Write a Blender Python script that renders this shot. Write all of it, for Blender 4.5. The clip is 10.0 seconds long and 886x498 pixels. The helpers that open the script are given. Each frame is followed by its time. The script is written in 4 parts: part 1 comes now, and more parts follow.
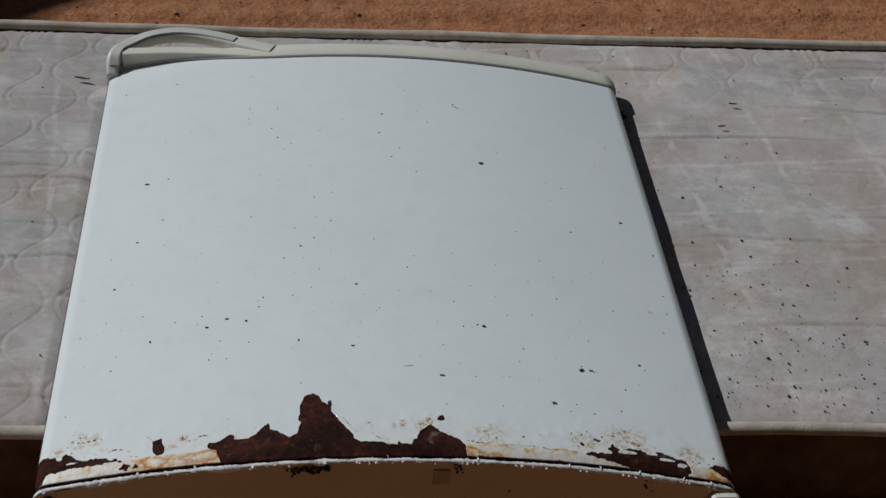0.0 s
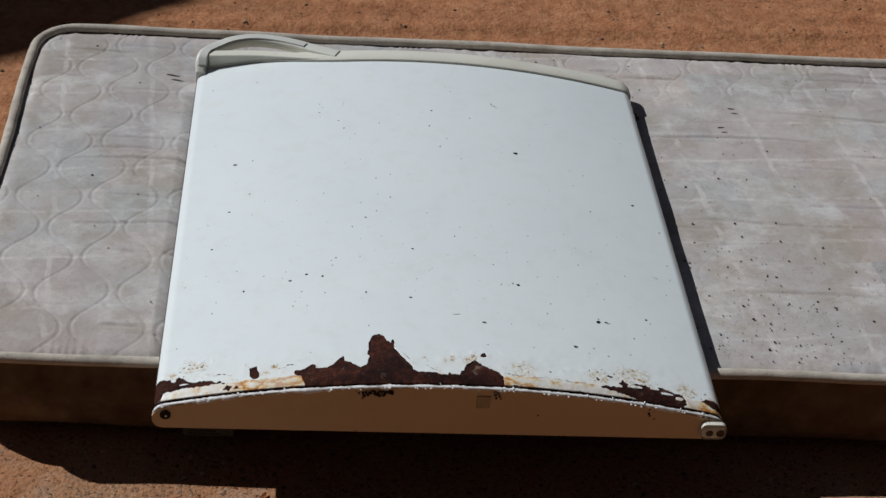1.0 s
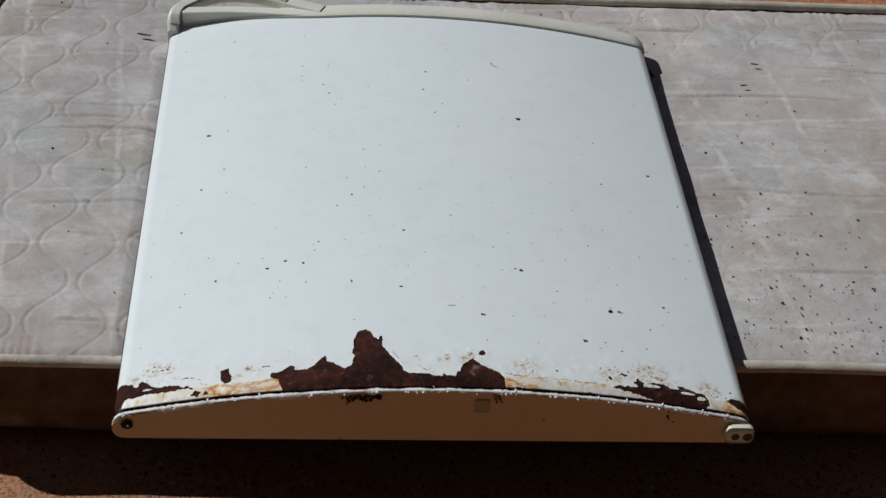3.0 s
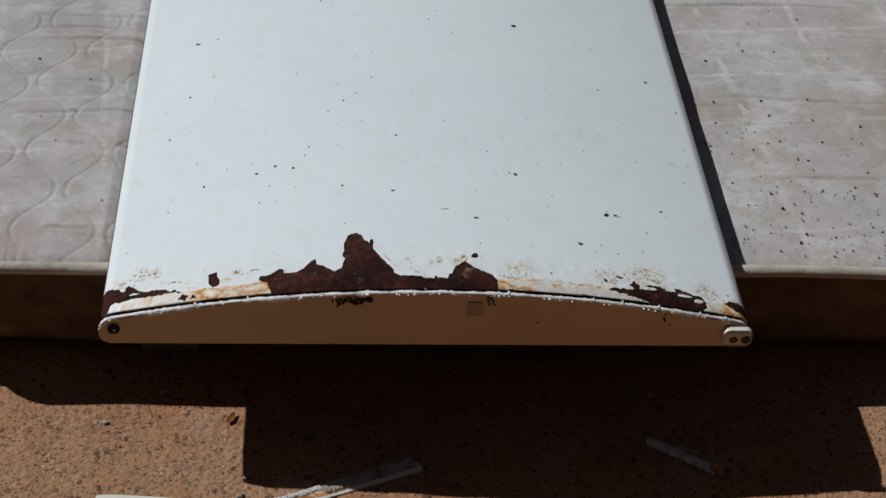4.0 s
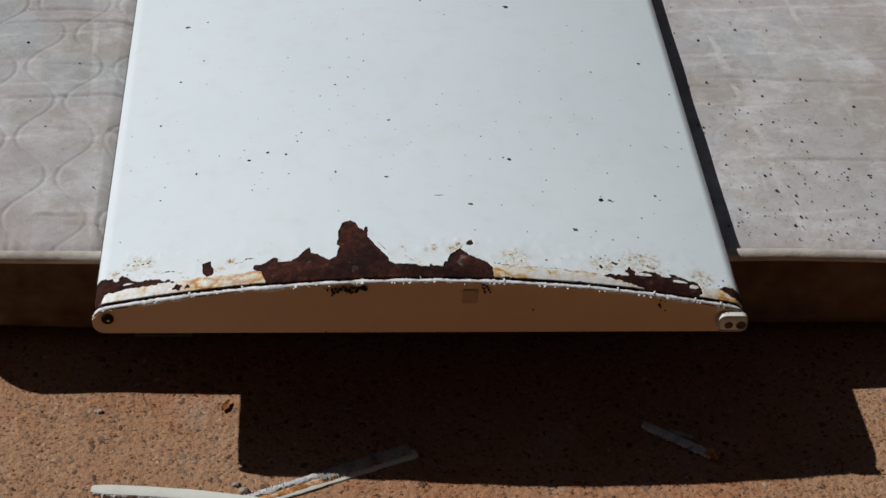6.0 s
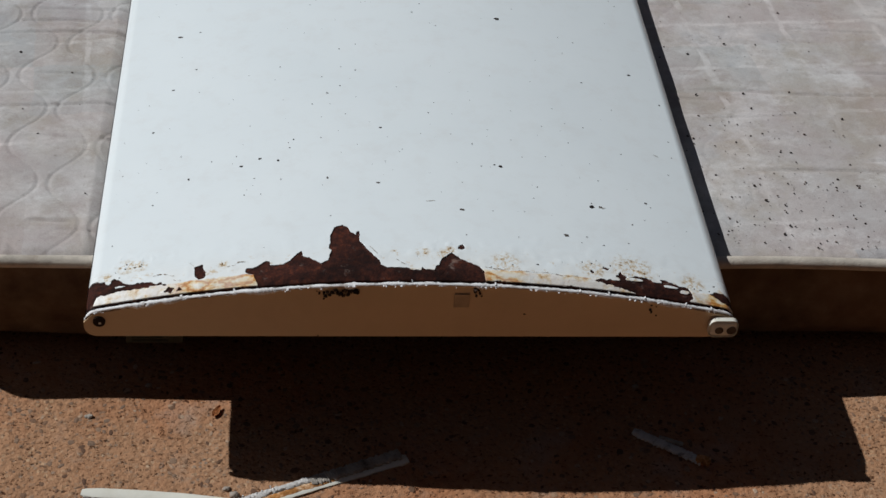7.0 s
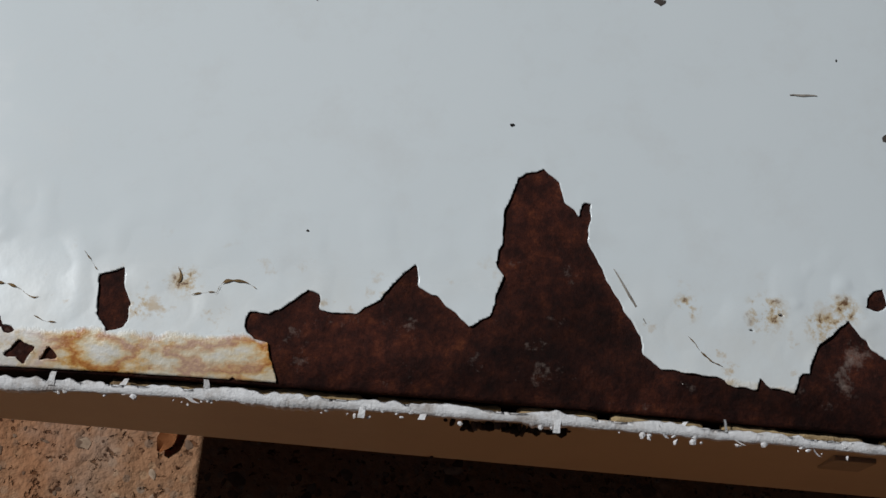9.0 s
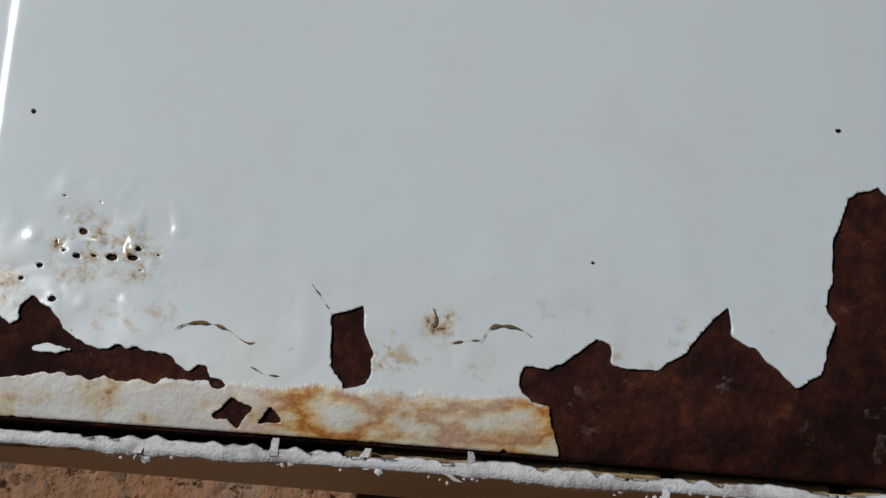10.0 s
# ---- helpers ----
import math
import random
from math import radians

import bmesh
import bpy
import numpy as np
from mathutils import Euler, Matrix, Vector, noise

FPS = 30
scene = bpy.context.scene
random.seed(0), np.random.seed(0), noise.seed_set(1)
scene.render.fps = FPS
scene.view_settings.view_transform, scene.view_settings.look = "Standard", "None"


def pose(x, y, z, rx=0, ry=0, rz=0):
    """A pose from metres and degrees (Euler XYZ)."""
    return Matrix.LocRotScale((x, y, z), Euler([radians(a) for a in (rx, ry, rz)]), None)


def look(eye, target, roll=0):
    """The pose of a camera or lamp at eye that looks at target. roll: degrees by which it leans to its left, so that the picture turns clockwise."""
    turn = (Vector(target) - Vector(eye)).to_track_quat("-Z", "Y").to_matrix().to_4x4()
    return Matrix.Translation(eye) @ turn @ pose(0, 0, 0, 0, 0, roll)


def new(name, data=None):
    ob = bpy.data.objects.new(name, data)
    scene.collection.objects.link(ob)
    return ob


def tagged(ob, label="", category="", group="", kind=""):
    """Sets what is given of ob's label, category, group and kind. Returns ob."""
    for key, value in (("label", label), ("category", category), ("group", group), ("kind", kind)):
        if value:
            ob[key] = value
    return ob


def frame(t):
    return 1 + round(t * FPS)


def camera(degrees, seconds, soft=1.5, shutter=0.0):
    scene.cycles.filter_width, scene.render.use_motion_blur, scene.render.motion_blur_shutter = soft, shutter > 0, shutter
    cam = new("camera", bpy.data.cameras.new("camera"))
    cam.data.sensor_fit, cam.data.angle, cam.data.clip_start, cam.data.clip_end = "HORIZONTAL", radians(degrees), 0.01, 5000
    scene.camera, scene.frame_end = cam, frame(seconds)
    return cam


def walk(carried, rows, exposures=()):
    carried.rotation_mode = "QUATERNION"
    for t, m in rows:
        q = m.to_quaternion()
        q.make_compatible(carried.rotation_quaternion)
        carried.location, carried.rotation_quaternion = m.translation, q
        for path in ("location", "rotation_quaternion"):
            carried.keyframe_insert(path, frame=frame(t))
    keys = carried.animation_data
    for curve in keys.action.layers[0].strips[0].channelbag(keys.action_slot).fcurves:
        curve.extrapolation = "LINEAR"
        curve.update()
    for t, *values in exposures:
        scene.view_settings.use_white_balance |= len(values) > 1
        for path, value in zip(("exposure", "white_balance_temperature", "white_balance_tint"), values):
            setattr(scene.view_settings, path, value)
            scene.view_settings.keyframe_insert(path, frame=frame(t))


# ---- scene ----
cam = camera(31.0, 10.0)
PATH = [
    (0, (-0.094, -0.964, 1.121), (0.104, 0.636, -0.063), 4.8),
    (0.5, (-0.142, -1.126, 1.248), (0.074, 0.477, 0.072), 5.8),
    (1, (-0.161, -1.241, 1.266), (0.025, 0.37, 0.094), 5.7),
    (1.5, (-0.165, -1.217, 1.276), (0.031, 0.33, 0.022), 6.2),
    (2, (-0.158, -1.224, 1.285), (0.033, 0.368, 0.09), 5.3),
    (3.3, (-0.120, -1.042, 1.172), (0.048, 0.514, -0.072), 4.9),
    (3.5, (-0.117, -1.053, 1.161), (0.048, 0.509, -0.078), 4.8),
    (4, (-0.106, -1.075, 1.145), (0.054, 0.45, -0.14), 4.4),
    (4.5, (-0.11, -1.072, 1.146), (0.06, 0.419, -0.177), 4.6),
    (5, (-0.109, -1.07, 1.148), (0.055, 0.437, -0.157), 4.1),
    (5.2, (-0.109, -1.053, 1.158), (0.056, 0.436, -0.167), 4.4),
    (6.3, (-0.116, -1.058, 1.159), (0.069, 0.440, -0.153), 4.7),
    (6.5, (-0.116, -1.076, 1.147), (0.074, 0.438, -0.146), 4.8),
    (7, (-0.12, -1.078, 1.138), (0.076, 0.444, -0.145), 5.1),
    (7.5, (-0.141, -1.003, 1.125), (0.056, 0.435, -0.251), 4.6),
    (7.8, (-0.133, -0.830, 1.081), (-0.000, 0.486, -0.418), 2.9),
    (8, (-0.12, -0.657, 1.014), (-0.017, 0.586, -0.549), 3.9),
    (8.2, (-0.125, -0.482, 0.974), (-0.025, 0.559, -0.731), 7.4),
    (8.5, (-0.119, -0.301, 0.887), (-0.023, 0.523, -0.933), 9.6),
    (8.8, (-0.149, -0.137, 0.751), (0.088, 0.484, -1.135), 24.1),
    (9, (-0.146, -0.099, 0.66), (0.048, 0.513, -1.234), 22.6),
    (9.2, (-0.165, -0.07, 0.615), (0.035, 0.463, -1.302), 25.0),
    (9.5, (-0.204, -0.041, 0.587), (0.05, 0.406, -1.346), 36.0),
    (10, (-0.239, -0.037, 0.558), (0.072, 0.438, -1.36), 38.6),
]
EXPOSURES = [(0, -0.92, 6080, 9), (0.5, -0.72, 6080, 9), (1, -0.50, 6080, 9), (2, -0.41, 6080, 9), (3.5, -0.57, 6080, 9), (4.0, -0.53, 6080, 9), (4.5, -0.36, 6080, 9), (5.2, -0.40, 6080, 9), (6.5, -0.44, 6080, 9), (7.0, -0.42, 6080, 9), (7.5, -0.36, 6080, 9), (8.0, -0.36, 6080, 9), (8.3, -0.49, 6080, 9), (8.5, -0.52, 6080, 9), (8.75, -0.72, 6080, 9), (9, -0.94, 6080, 9), (9.5, -1.10, 6080, 9), (10, -1.12, 6080, 9)]
walk(cam, [(t, look(eye, target, roll)) for t, eye, target, roll in PATH], EXPOSURES)

# ---- light ----
SUN_DIR = Vector((1.0, -0.46, -1.0)).normalized()
world = bpy.data.worlds.new("sky")
scene.world = world
world.use_nodes = True
wn = world.node_tree
bg = wn.nodes["Background"]
sky = wn.nodes.new("ShaderNodeTexSky")
sky.sky_type = 'NISHITA'
sky.sun_disc = False
sky.sun_elevation = radians(42)
sky.sun_rotation = radians(295)
wn.links.new(sky.outputs[0], bg.inputs[0])
bg.inputs[1].default_value = 0.022
sun_data = bpy.data.lights.new("sun", 'SUN')
sun_data.energy = 5.0
sun_data.angle = radians(0.5)
sun_data.color = (1.0, 0.985, 0.95)
sun = new("sun", sun_data)
sun.matrix_world = look((-9, 4.5, 10), (-9 + SUN_DIR.x, 4.5 + SUN_DIR.y, 10 + SUN_DIR.z))


# ---- materials ----
def mat_new(name, rough=0.6, metal=0.0):
    m = bpy.data.materials.new(name)
    m.use_nodes = True
    nt = m.node_tree
    b = nt.nodes["Principled BSDF"]
    b.inputs["Roughness"].default_value = rough
    b.inputs["Metallic"].default_value = metal
    if rough > 0.7:
        b.inputs["Specular IOR Level"].default_value = 0.15
    return m, nt, b


def coords(nt):
    return nt.nodes.new("ShaderNodeTexCoord").outputs["Object"]


def noise_tex(nt, vec, scale, detail=4.0, rough=0.6, stretch=None):
    if stretch:
        mp = nt.nodes.new("ShaderNodeMapping")
        mp.inputs["Scale"].default_value = stretch
        nt.links.new(vec, mp.inputs["Vector"])
        vec = mp.outputs[0]
    n = nt.nodes.new("ShaderNodeTexNoise")
    n.inputs["Scale"].default_value = scale
    n.inputs["Detail"].default_value = detail
    n.inputs["Roughness"].default_value = rough
    nt.links.new(vec, n.inputs["Vector"])
    return n.outputs["Fac"]


def ramp(nt, fac, stops):
    r = nt.nodes.new("ShaderNodeValToRGB")
    els = r.color_ramp.elements
    while len(els) < len(stops):
        els.new(0.5)
    for e, (p, c) in zip(els, stops):
        e.position = p
        e.color = (*c, 1) if len(c) == 3 else c
    nt.links.new(fac, r.inputs[0])
    return r.outputs[0]


def grey(v):
    return (v, v, v)


def mix(nt, fac, a, b, mode='MIX'):
    n = nt.nodes.new("ShaderNodeMix")
    n.data_type = 'RGBA'
    n.blend_type = mode
    for sock, v in ((n.inputs["Factor"], fac), (n.inputs[6], a), (n.inputs[7], b)):
        if isinstance(v, (int, float)):
            sock.default_value = v
        elif isinstance(v, tuple):
            sock.default_value = (*v, 1)
        else:
            nt.links.new(v, sock)
    return n.outputs[2]


def math_node(nt, op, a, b=0.0, c=0.0):
    n = nt.nodes.new("ShaderNodeMath")
    n.operation = op
    n.use_clamp = False
    for i, v in enumerate((a, b, c)):
        if isinstance(v, (int, float)):
            n.inputs[i].default_value = v
        else:
            nt.links.new(v, n.inputs[i])
    return n.outputs[0]


def bump(nt, b, height, strength=0.3, dist=0.001):
    n = nt.nodes.new("ShaderNodeBump")
    n.inputs["Strength"].default_value = strength
    n.inputs["Distance"].default_value = dist
    nt.links.new(height, n.inputs["Height"])
    nt.links.new(n.outputs[0], b.inputs["Normal"])


def axis(nt, vec, i):
    s = nt.nodes.new("ShaderNodeSeparateXYZ")
    nt.links.new(vec, s.inputs[0])
    return s.outputs[i]


def band(nt, v, lo, hi):
    """1 below lo, 0 above hi."""
    m = nt.nodes.new("ShaderNodeMapRange")
    m.interpolation_type = 'SMOOTHSTEP'
    m.inputs[1].default_value, m.inputs[2].default_value = lo, hi
    m.inputs[3].default_value, m.inputs[4].default_value = 1.0, 0.0
    nt.links.new(v, m.inputs[0])
    return m.outputs[0]


def material_enamel():
    m, nt, b = mat_new("white_enamel", 0.32)
    v = coords(nt)
    base = mix(nt, ramp(nt, noise_tex(nt, v, 5, 5), [(0.35, grey(0)), (0.7, grey(1))]), (0.762, 0.803, 0.807), (0.728, 0.773, 0.780))
    film = ramp(nt, noise_tex(nt, v, 38, 6, 0.7), [(0.5, grey(0)), (0.75, grey(0.25))])
    base = mix(nt, film, base, (0.62, 0.60, 0.57))
    y = axis(nt, v, 1)
    x = axis(nt, v, 0)
    # rust water stains creep up from the broken edge
    low = band(nt, math_node(nt, 'ADD', y, math_node(nt, 'MULTIPLY', math_node(nt, 'SUBTRACT', noise_tex(nt, v, 75, 6, 0.65), 0.5), 0.010)), 0.0190, 0.0212)
    mid = band(nt, y, 0.022, 0.062)
    spots = ramp(nt, noise_tex(nt, v, 95, 5, 0.65), [(0.60, grey(0)), (0.69, grey(1))])
    wash = ramp(nt, noise_tex(nt, v, 42, 4), [(0.35, grey(0.15)), (0.62, grey(1))])
    yellow = ramp(nt, noise_tex(nt, v, 62, 6, 0.58, (0.75, 1.35, 1)), [(0.34, (0.78, 0.73, 0.62)), (0.42, (0.74, 0.62, 0.42)), (0.47, (0.66, 0.38, 0.11)), (0.505, (0.43, 0.14, 0.022)), (0.54, (0.62, 0.31, 0.075)), (0.59, (0.74, 0.58, 0.33)), (0.66, (0.78, 0.74, 0.66))])
    base = mix(nt, math_node(nt, 'MULTIPLY', mid, math_node(nt, 'MULTIPLY', spots, 0.75)), base, (0.50, 0.33, 0.14))
    base = mix(nt, math_node(nt, 'MULTIPLY', mid, math_node(nt, 'MULTIPLY', wash, 0.22)), base, (0.66, 0.57, 0.45))
    streak = ramp(nt, noise_tex(nt, v, 22, 3), [(0.36, grey(0.72)), (0.52, grey(1.0))])
    fine = noise_tex(nt, v, 240, 5, 0.7)
    for cx, cy, rad in ((-0.266, 0.052, 0.013), (-0.2525, 0.0505, 0.010), (-0.284, 0.040, 0.009), (-0.1895, 0.029, 0.006), (-0.176, 0.038, 0.007), (-0.020, 0.042, 0.006), (0.006, 0.043, 0.009), (0.024, 0.040, 0.008), (0.031, 0.046, 0.008), (0.082, 0.032, 0.018), (0.165, 0.032, 0.016), (0.205, 0.036, 0.030), (0.262, 0.030, 0.016)):
        dn = nt.nodes.new("ShaderNodeVectorMath")
        dn.operation = 'DISTANCE'
        cb = nt.nodes.new("ShaderNodeCombineXYZ")
        nt.links.new(x, cb.inputs[0])
        nt.links.new(y, cb.inputs[1])
        nt.links.new(cb.outputs[0], dn.inputs[0])
        dn.inputs[1].default_value = (cx, cy, 0)
        near = band(nt, dn.outputs["Value"], rad * 0.3, rad)
        base = mix(nt, math_node(nt, 'MULTIPLY', near, ramp(nt, fine, [(0.46, grey(0)), (0.58, grey(0.8))])), base, (0.52, 0.36, 0.16))
        base = mix(nt, math_node(nt, 'MULTIPLY', near, ramp(nt, fine, [(0.59, grey(0)), (0.65, grey(0.95))])), base, (0.14, 0.06, 0.025))
    # the stain runs deepest in three places along the folded rim
    deep = 0.12
    for cx, r0, r1 in ((-0.178, 0.030, 0.050), (0.078, 0.010, 0.030), (0.285, 0.006, 0.020)):
        deep = math_node(nt, 'MAXIMUM', deep, band(nt, math_node(nt, 'ABSOLUTE', math_node(nt, 'SUBTRACT', x, cx)), r0, r1))
    pale = ramp(nt, noise_tex(nt, v, 85, 6, 0.65), [(0.40, (0.79, 0.785, 0.76)), (0.53, (0.77, 0.745, 0.69)), (0.62, (0.70, 0.56, 0.36)), (0.69, (0.40, 0.19, 0.07))])
    yellow = mix(nt, deep, pale, yellow)
    base = mix(nt, math_node(nt, 'MULTIPLY', low, streak), base, yellow)
    nt.links.new(base, b.inputs["Base Color"])
    nt.links.new(math_node(nt, 'ADD', ramp(nt, film, [(0.0, grey(0.14)), (1.0, grey(0.5))]), math_node(nt, 'MULTIPLY', mid, 0.28)), b.inputs["Roughness"])
    h = math_node(nt, 'ADD', noise_tex(nt, v, 14, 2), math_node(nt, 'MULTIPLY', math_node(nt, 'MULTIPLY', mid, noise_tex(nt, v, 150, 3)), 0.4))
    h = math_node(nt, 'ADD', h, math_node(nt, 'MULTIPLY', low, math_node(nt, 'MULTIPLY', noise_tex(nt, v, 210, 5, 0.65), 2.4)))
    bump(nt, b, h, 0.25, 0.0012)
    return m


def material_rust():
    m, nt, b = mat_new("rusted_steel", 0.85)
    v = coords(nt)
    c = ramp(nt, noise_tex(nt, v, 150, 9, 0.78), [(0.3, (0.012, 0.0055, 0.0045)), (0.46, (0.038, 0.0115, 0.008)), (0.57, (0.074, 0.020, 0.011)), (0.68, (0.15, 0.042, 0.017)), (0.80, (0.25, 0.10, 0.05))])
    big = ramp(nt, noise_tex(nt, v, 26, 4), [(0.35, grey(0.34)), (0.7, grey(1.08))])
    c = mix(nt, 1.0, c, big, 'MULTIPLY')
    pale = ramp(nt, noise_tex(nt, v, 55, 6, 0.75), [(0.60, grey(0)), (0.76, grey(0.5))])
    c = mix(nt, pale, c, (0.42, 0.33, 0.28))
    nt.links.new(c, b.inputs["Base Color"])
    bump(nt, b, noise_tex(nt, v, 420, 6, 0.7), 0.7, 0.0012)
    return m


def material_plain(name, color, rough=0.6, var=0.15, scale=60, dirt=None, dirt_amount=0.4, metal=0.0, relief=0.25):
    m, nt, b = mat_new(name, rough, metal)
    v = coords(nt)
    n = noise_tex(nt, v, scale, 6)
    lo = tuple(c * (1 - var) for c in color)
    hi = tuple(min(1, c * (1 + var)) for c in color)
    c = ramp(nt, n, [(0.3, lo), (0.7, hi)])
    if dirt:
        d = ramp(nt, noise_tex(nt, v, scale * 0.5, 8, 0.7), [(0.5, grey(0)), (0.68, grey(dirt_amount))])
        c = mix(nt, d, c, dirt)
    nt.links.new(c, b.inputs["Base Color"])
    bump(nt, b, noise_tex(nt, v, scale * 5, 4), relief, 0.0008)
    return m


def material_island(name, stops, rough=0.8):
    m, nt, b = mat_new(name, rough)
    g = nt.nodes.new("ShaderNodeNewGeometry")
    c = ramp(nt, g.outputs["Random Per Island"], stops)
    n = noise_tex(nt, coords(nt), 500, 4)
    c = mix(nt, 1.0, c, ramp(nt, n, [(0.3, grey(0.7)), (0.7, grey(1.25))]), 'MULTIPLY')
    nt.links.new(c, b.inputs["Base Color"])
    return m


def material_ticking():
    m, nt, b = mat_new("stained_ticking", 0.9)
    v = coords(nt)
    big = ramp(nt, noise_tex(nt, v, 4.2, 5, 0.62), [(0.30, (0.37, 0.385, 0.40)), (0.43, (0.47, 0.455, 0.44)), (0.54, (0.425, 0.385, 0.37)), (0.70, (0.53, 0.51, 0.485))])
    damp = ramp(nt, noise_tex(nt, v, 9.5, 6, 0.7), [(0.48, grey(0)), (0.62, grey(0.6))])
    c = mix(nt, damp, big, (0.345, 0.305, 0.25))
    pale = ramp(nt, noise_tex(nt, v, 14, 7, 0.7, (0.85, 1.2, 1)), [(0.50, grey(0)), (0.66, grey(0.75))])
    c = mix(nt, pale, c, (0.61, 0.60, 0.585))
    wob = nt.nodes.new("ShaderNodeVectorMath")
    wob.operation = 'MULTIPLY_ADD'
    nf = nt.nodes.new("ShaderNodeTexNoise")
    nf.inputs["Scale"].default_value = 30
    nt.links.new(v, nf.inputs["Vector"])
    nt.links.new(nf.outputs["Color"], wob.inputs[0])
    wob.inputs[1].default_value = (0.012, 0.012, 0)
    nt.links.new(v, wob.inputs[2])
    # faded patchwork print: tinted squares between pale lines
    turn = nt.nodes.new("ShaderNodeMapping")
    turn.inputs["Rotation"].default_value = (0, 0, radians(-5))
    nt.links.new(wob.outputs[0], turn.inputs["Vector"])
    worn = ramp(nt, noise_tex(nt, v, 6, 4), [(0.36, grey(0.15)), (0.60, grey(1.0))])
    scuff = ramp(nt, noise_tex(nt, v, 34, 5, 0.7), [(0.40, grey(0)), (0.56, grey(1.0))])
    cells = []
    for i, pitch in ((0, 0.118), (1, 0.094)):
        u = math_node(nt, 'DIVIDE', axis(nt, turn.outputs[0], i), pitch)
        cells.append(math_node(nt, 'FLOOR', u))
        f = math_node(nt, 'ABSOLUTE', math_node(nt, 'SUBTRACT', math_node(nt, 'FRACT', u), 0.5))
        line = math_node(nt, 'MULTIPLY', band(nt, f, 0.018, 0.042), math_node(nt, 'MULTIPLY', worn, math_node(nt, 'MULTIPLY', scuff, 0.55)))
        c = mix(nt, line, c, (0.66, 0.64, 0.62))
    cell = nt.nodes.new("ShaderNodeCombineXYZ")
    nt.links.new(cells[0], cell.inputs[0])
    nt.links.new(cells[1], cell.inputs[1])
    wn_tex = nt.nodes.new("ShaderNodeTexWhiteNoise")
    nt.links.new(cell.outputs[0], wn_tex.inputs["Vector"])
    tint = ramp(nt, wn_tex.outputs["Value"], [(0.0, (0.84, 0.86, 0.90)), (0.3, (1.0, 0.94, 0.93)), (0.6, (1.12, 1.10, 1.09)), (0.8, (0.98, 0.90, 0.86)), (1.0, (0.92, 0.94, 0.95))])
    c = mix(nt, worn, c, mix(nt, 1.0, c, tint, 'MULTIPLY'))
    motif = ramp(nt, noise_tex(nt, v, 46, 3, 0.5), [(0.56, grey(0)), (0.60, grey(0.22)), (0.66, grey(0.05))])
    c = mix(nt, motif, c, (0.29, 0.245, 0.225))
    grit = ramp(nt, noise_tex(nt, v, 130, 5, 0.75), [(0.58, grey(0)), (0.74, grey(0.5))])
    c = mix(nt, grit, c, (0.25, 0.21, 0.18))
    thread = noise_tex(nt, v, 900, 2, 0.5, (1, 2.2, 1))
    c = mix(nt, 1.0, c, ramp(nt, thread, [(0.3, grey(0.82)), (0.7, grey(1.1))]), 'MULTIPLY')
    nt.links.new(c, b.inputs["Base Color"])
    h = math_node(nt, 'ADD', math_node(nt, 'MULTIPLY', thread, 0.25), noise_tex(nt, v, 60, 6, 0.65, (0.8, 1.15, 1)))
    bump(nt, b, h, 0.5, 0.0022)
    return m


def material_side_cloth():
    m, nt, b = mat_new("brown_border_cloth", 0.9)
    v = coords(nt)
    c = ramp(nt, noise_tex(nt, v, 24, 5, 0.6), [(0.3, (0.075, 0.047, 0.029)), (0.5, (0.135, 0.092, 0.056)), (0.7, (0.21, 0.15, 0.097))])
    d = ramp(nt, noise_tex(nt, v, 7, 4), [(0.4, grey(0)), (0.7, grey(0.6))])
    c = mix(nt, d, c, (0.12, 0.06, 0.035))
    nt.links.new(c, b.inputs["Base Color"])
    bump(nt, b, noise_tex(nt, v, 300, 4), 0.5, 0.0015)
    return m


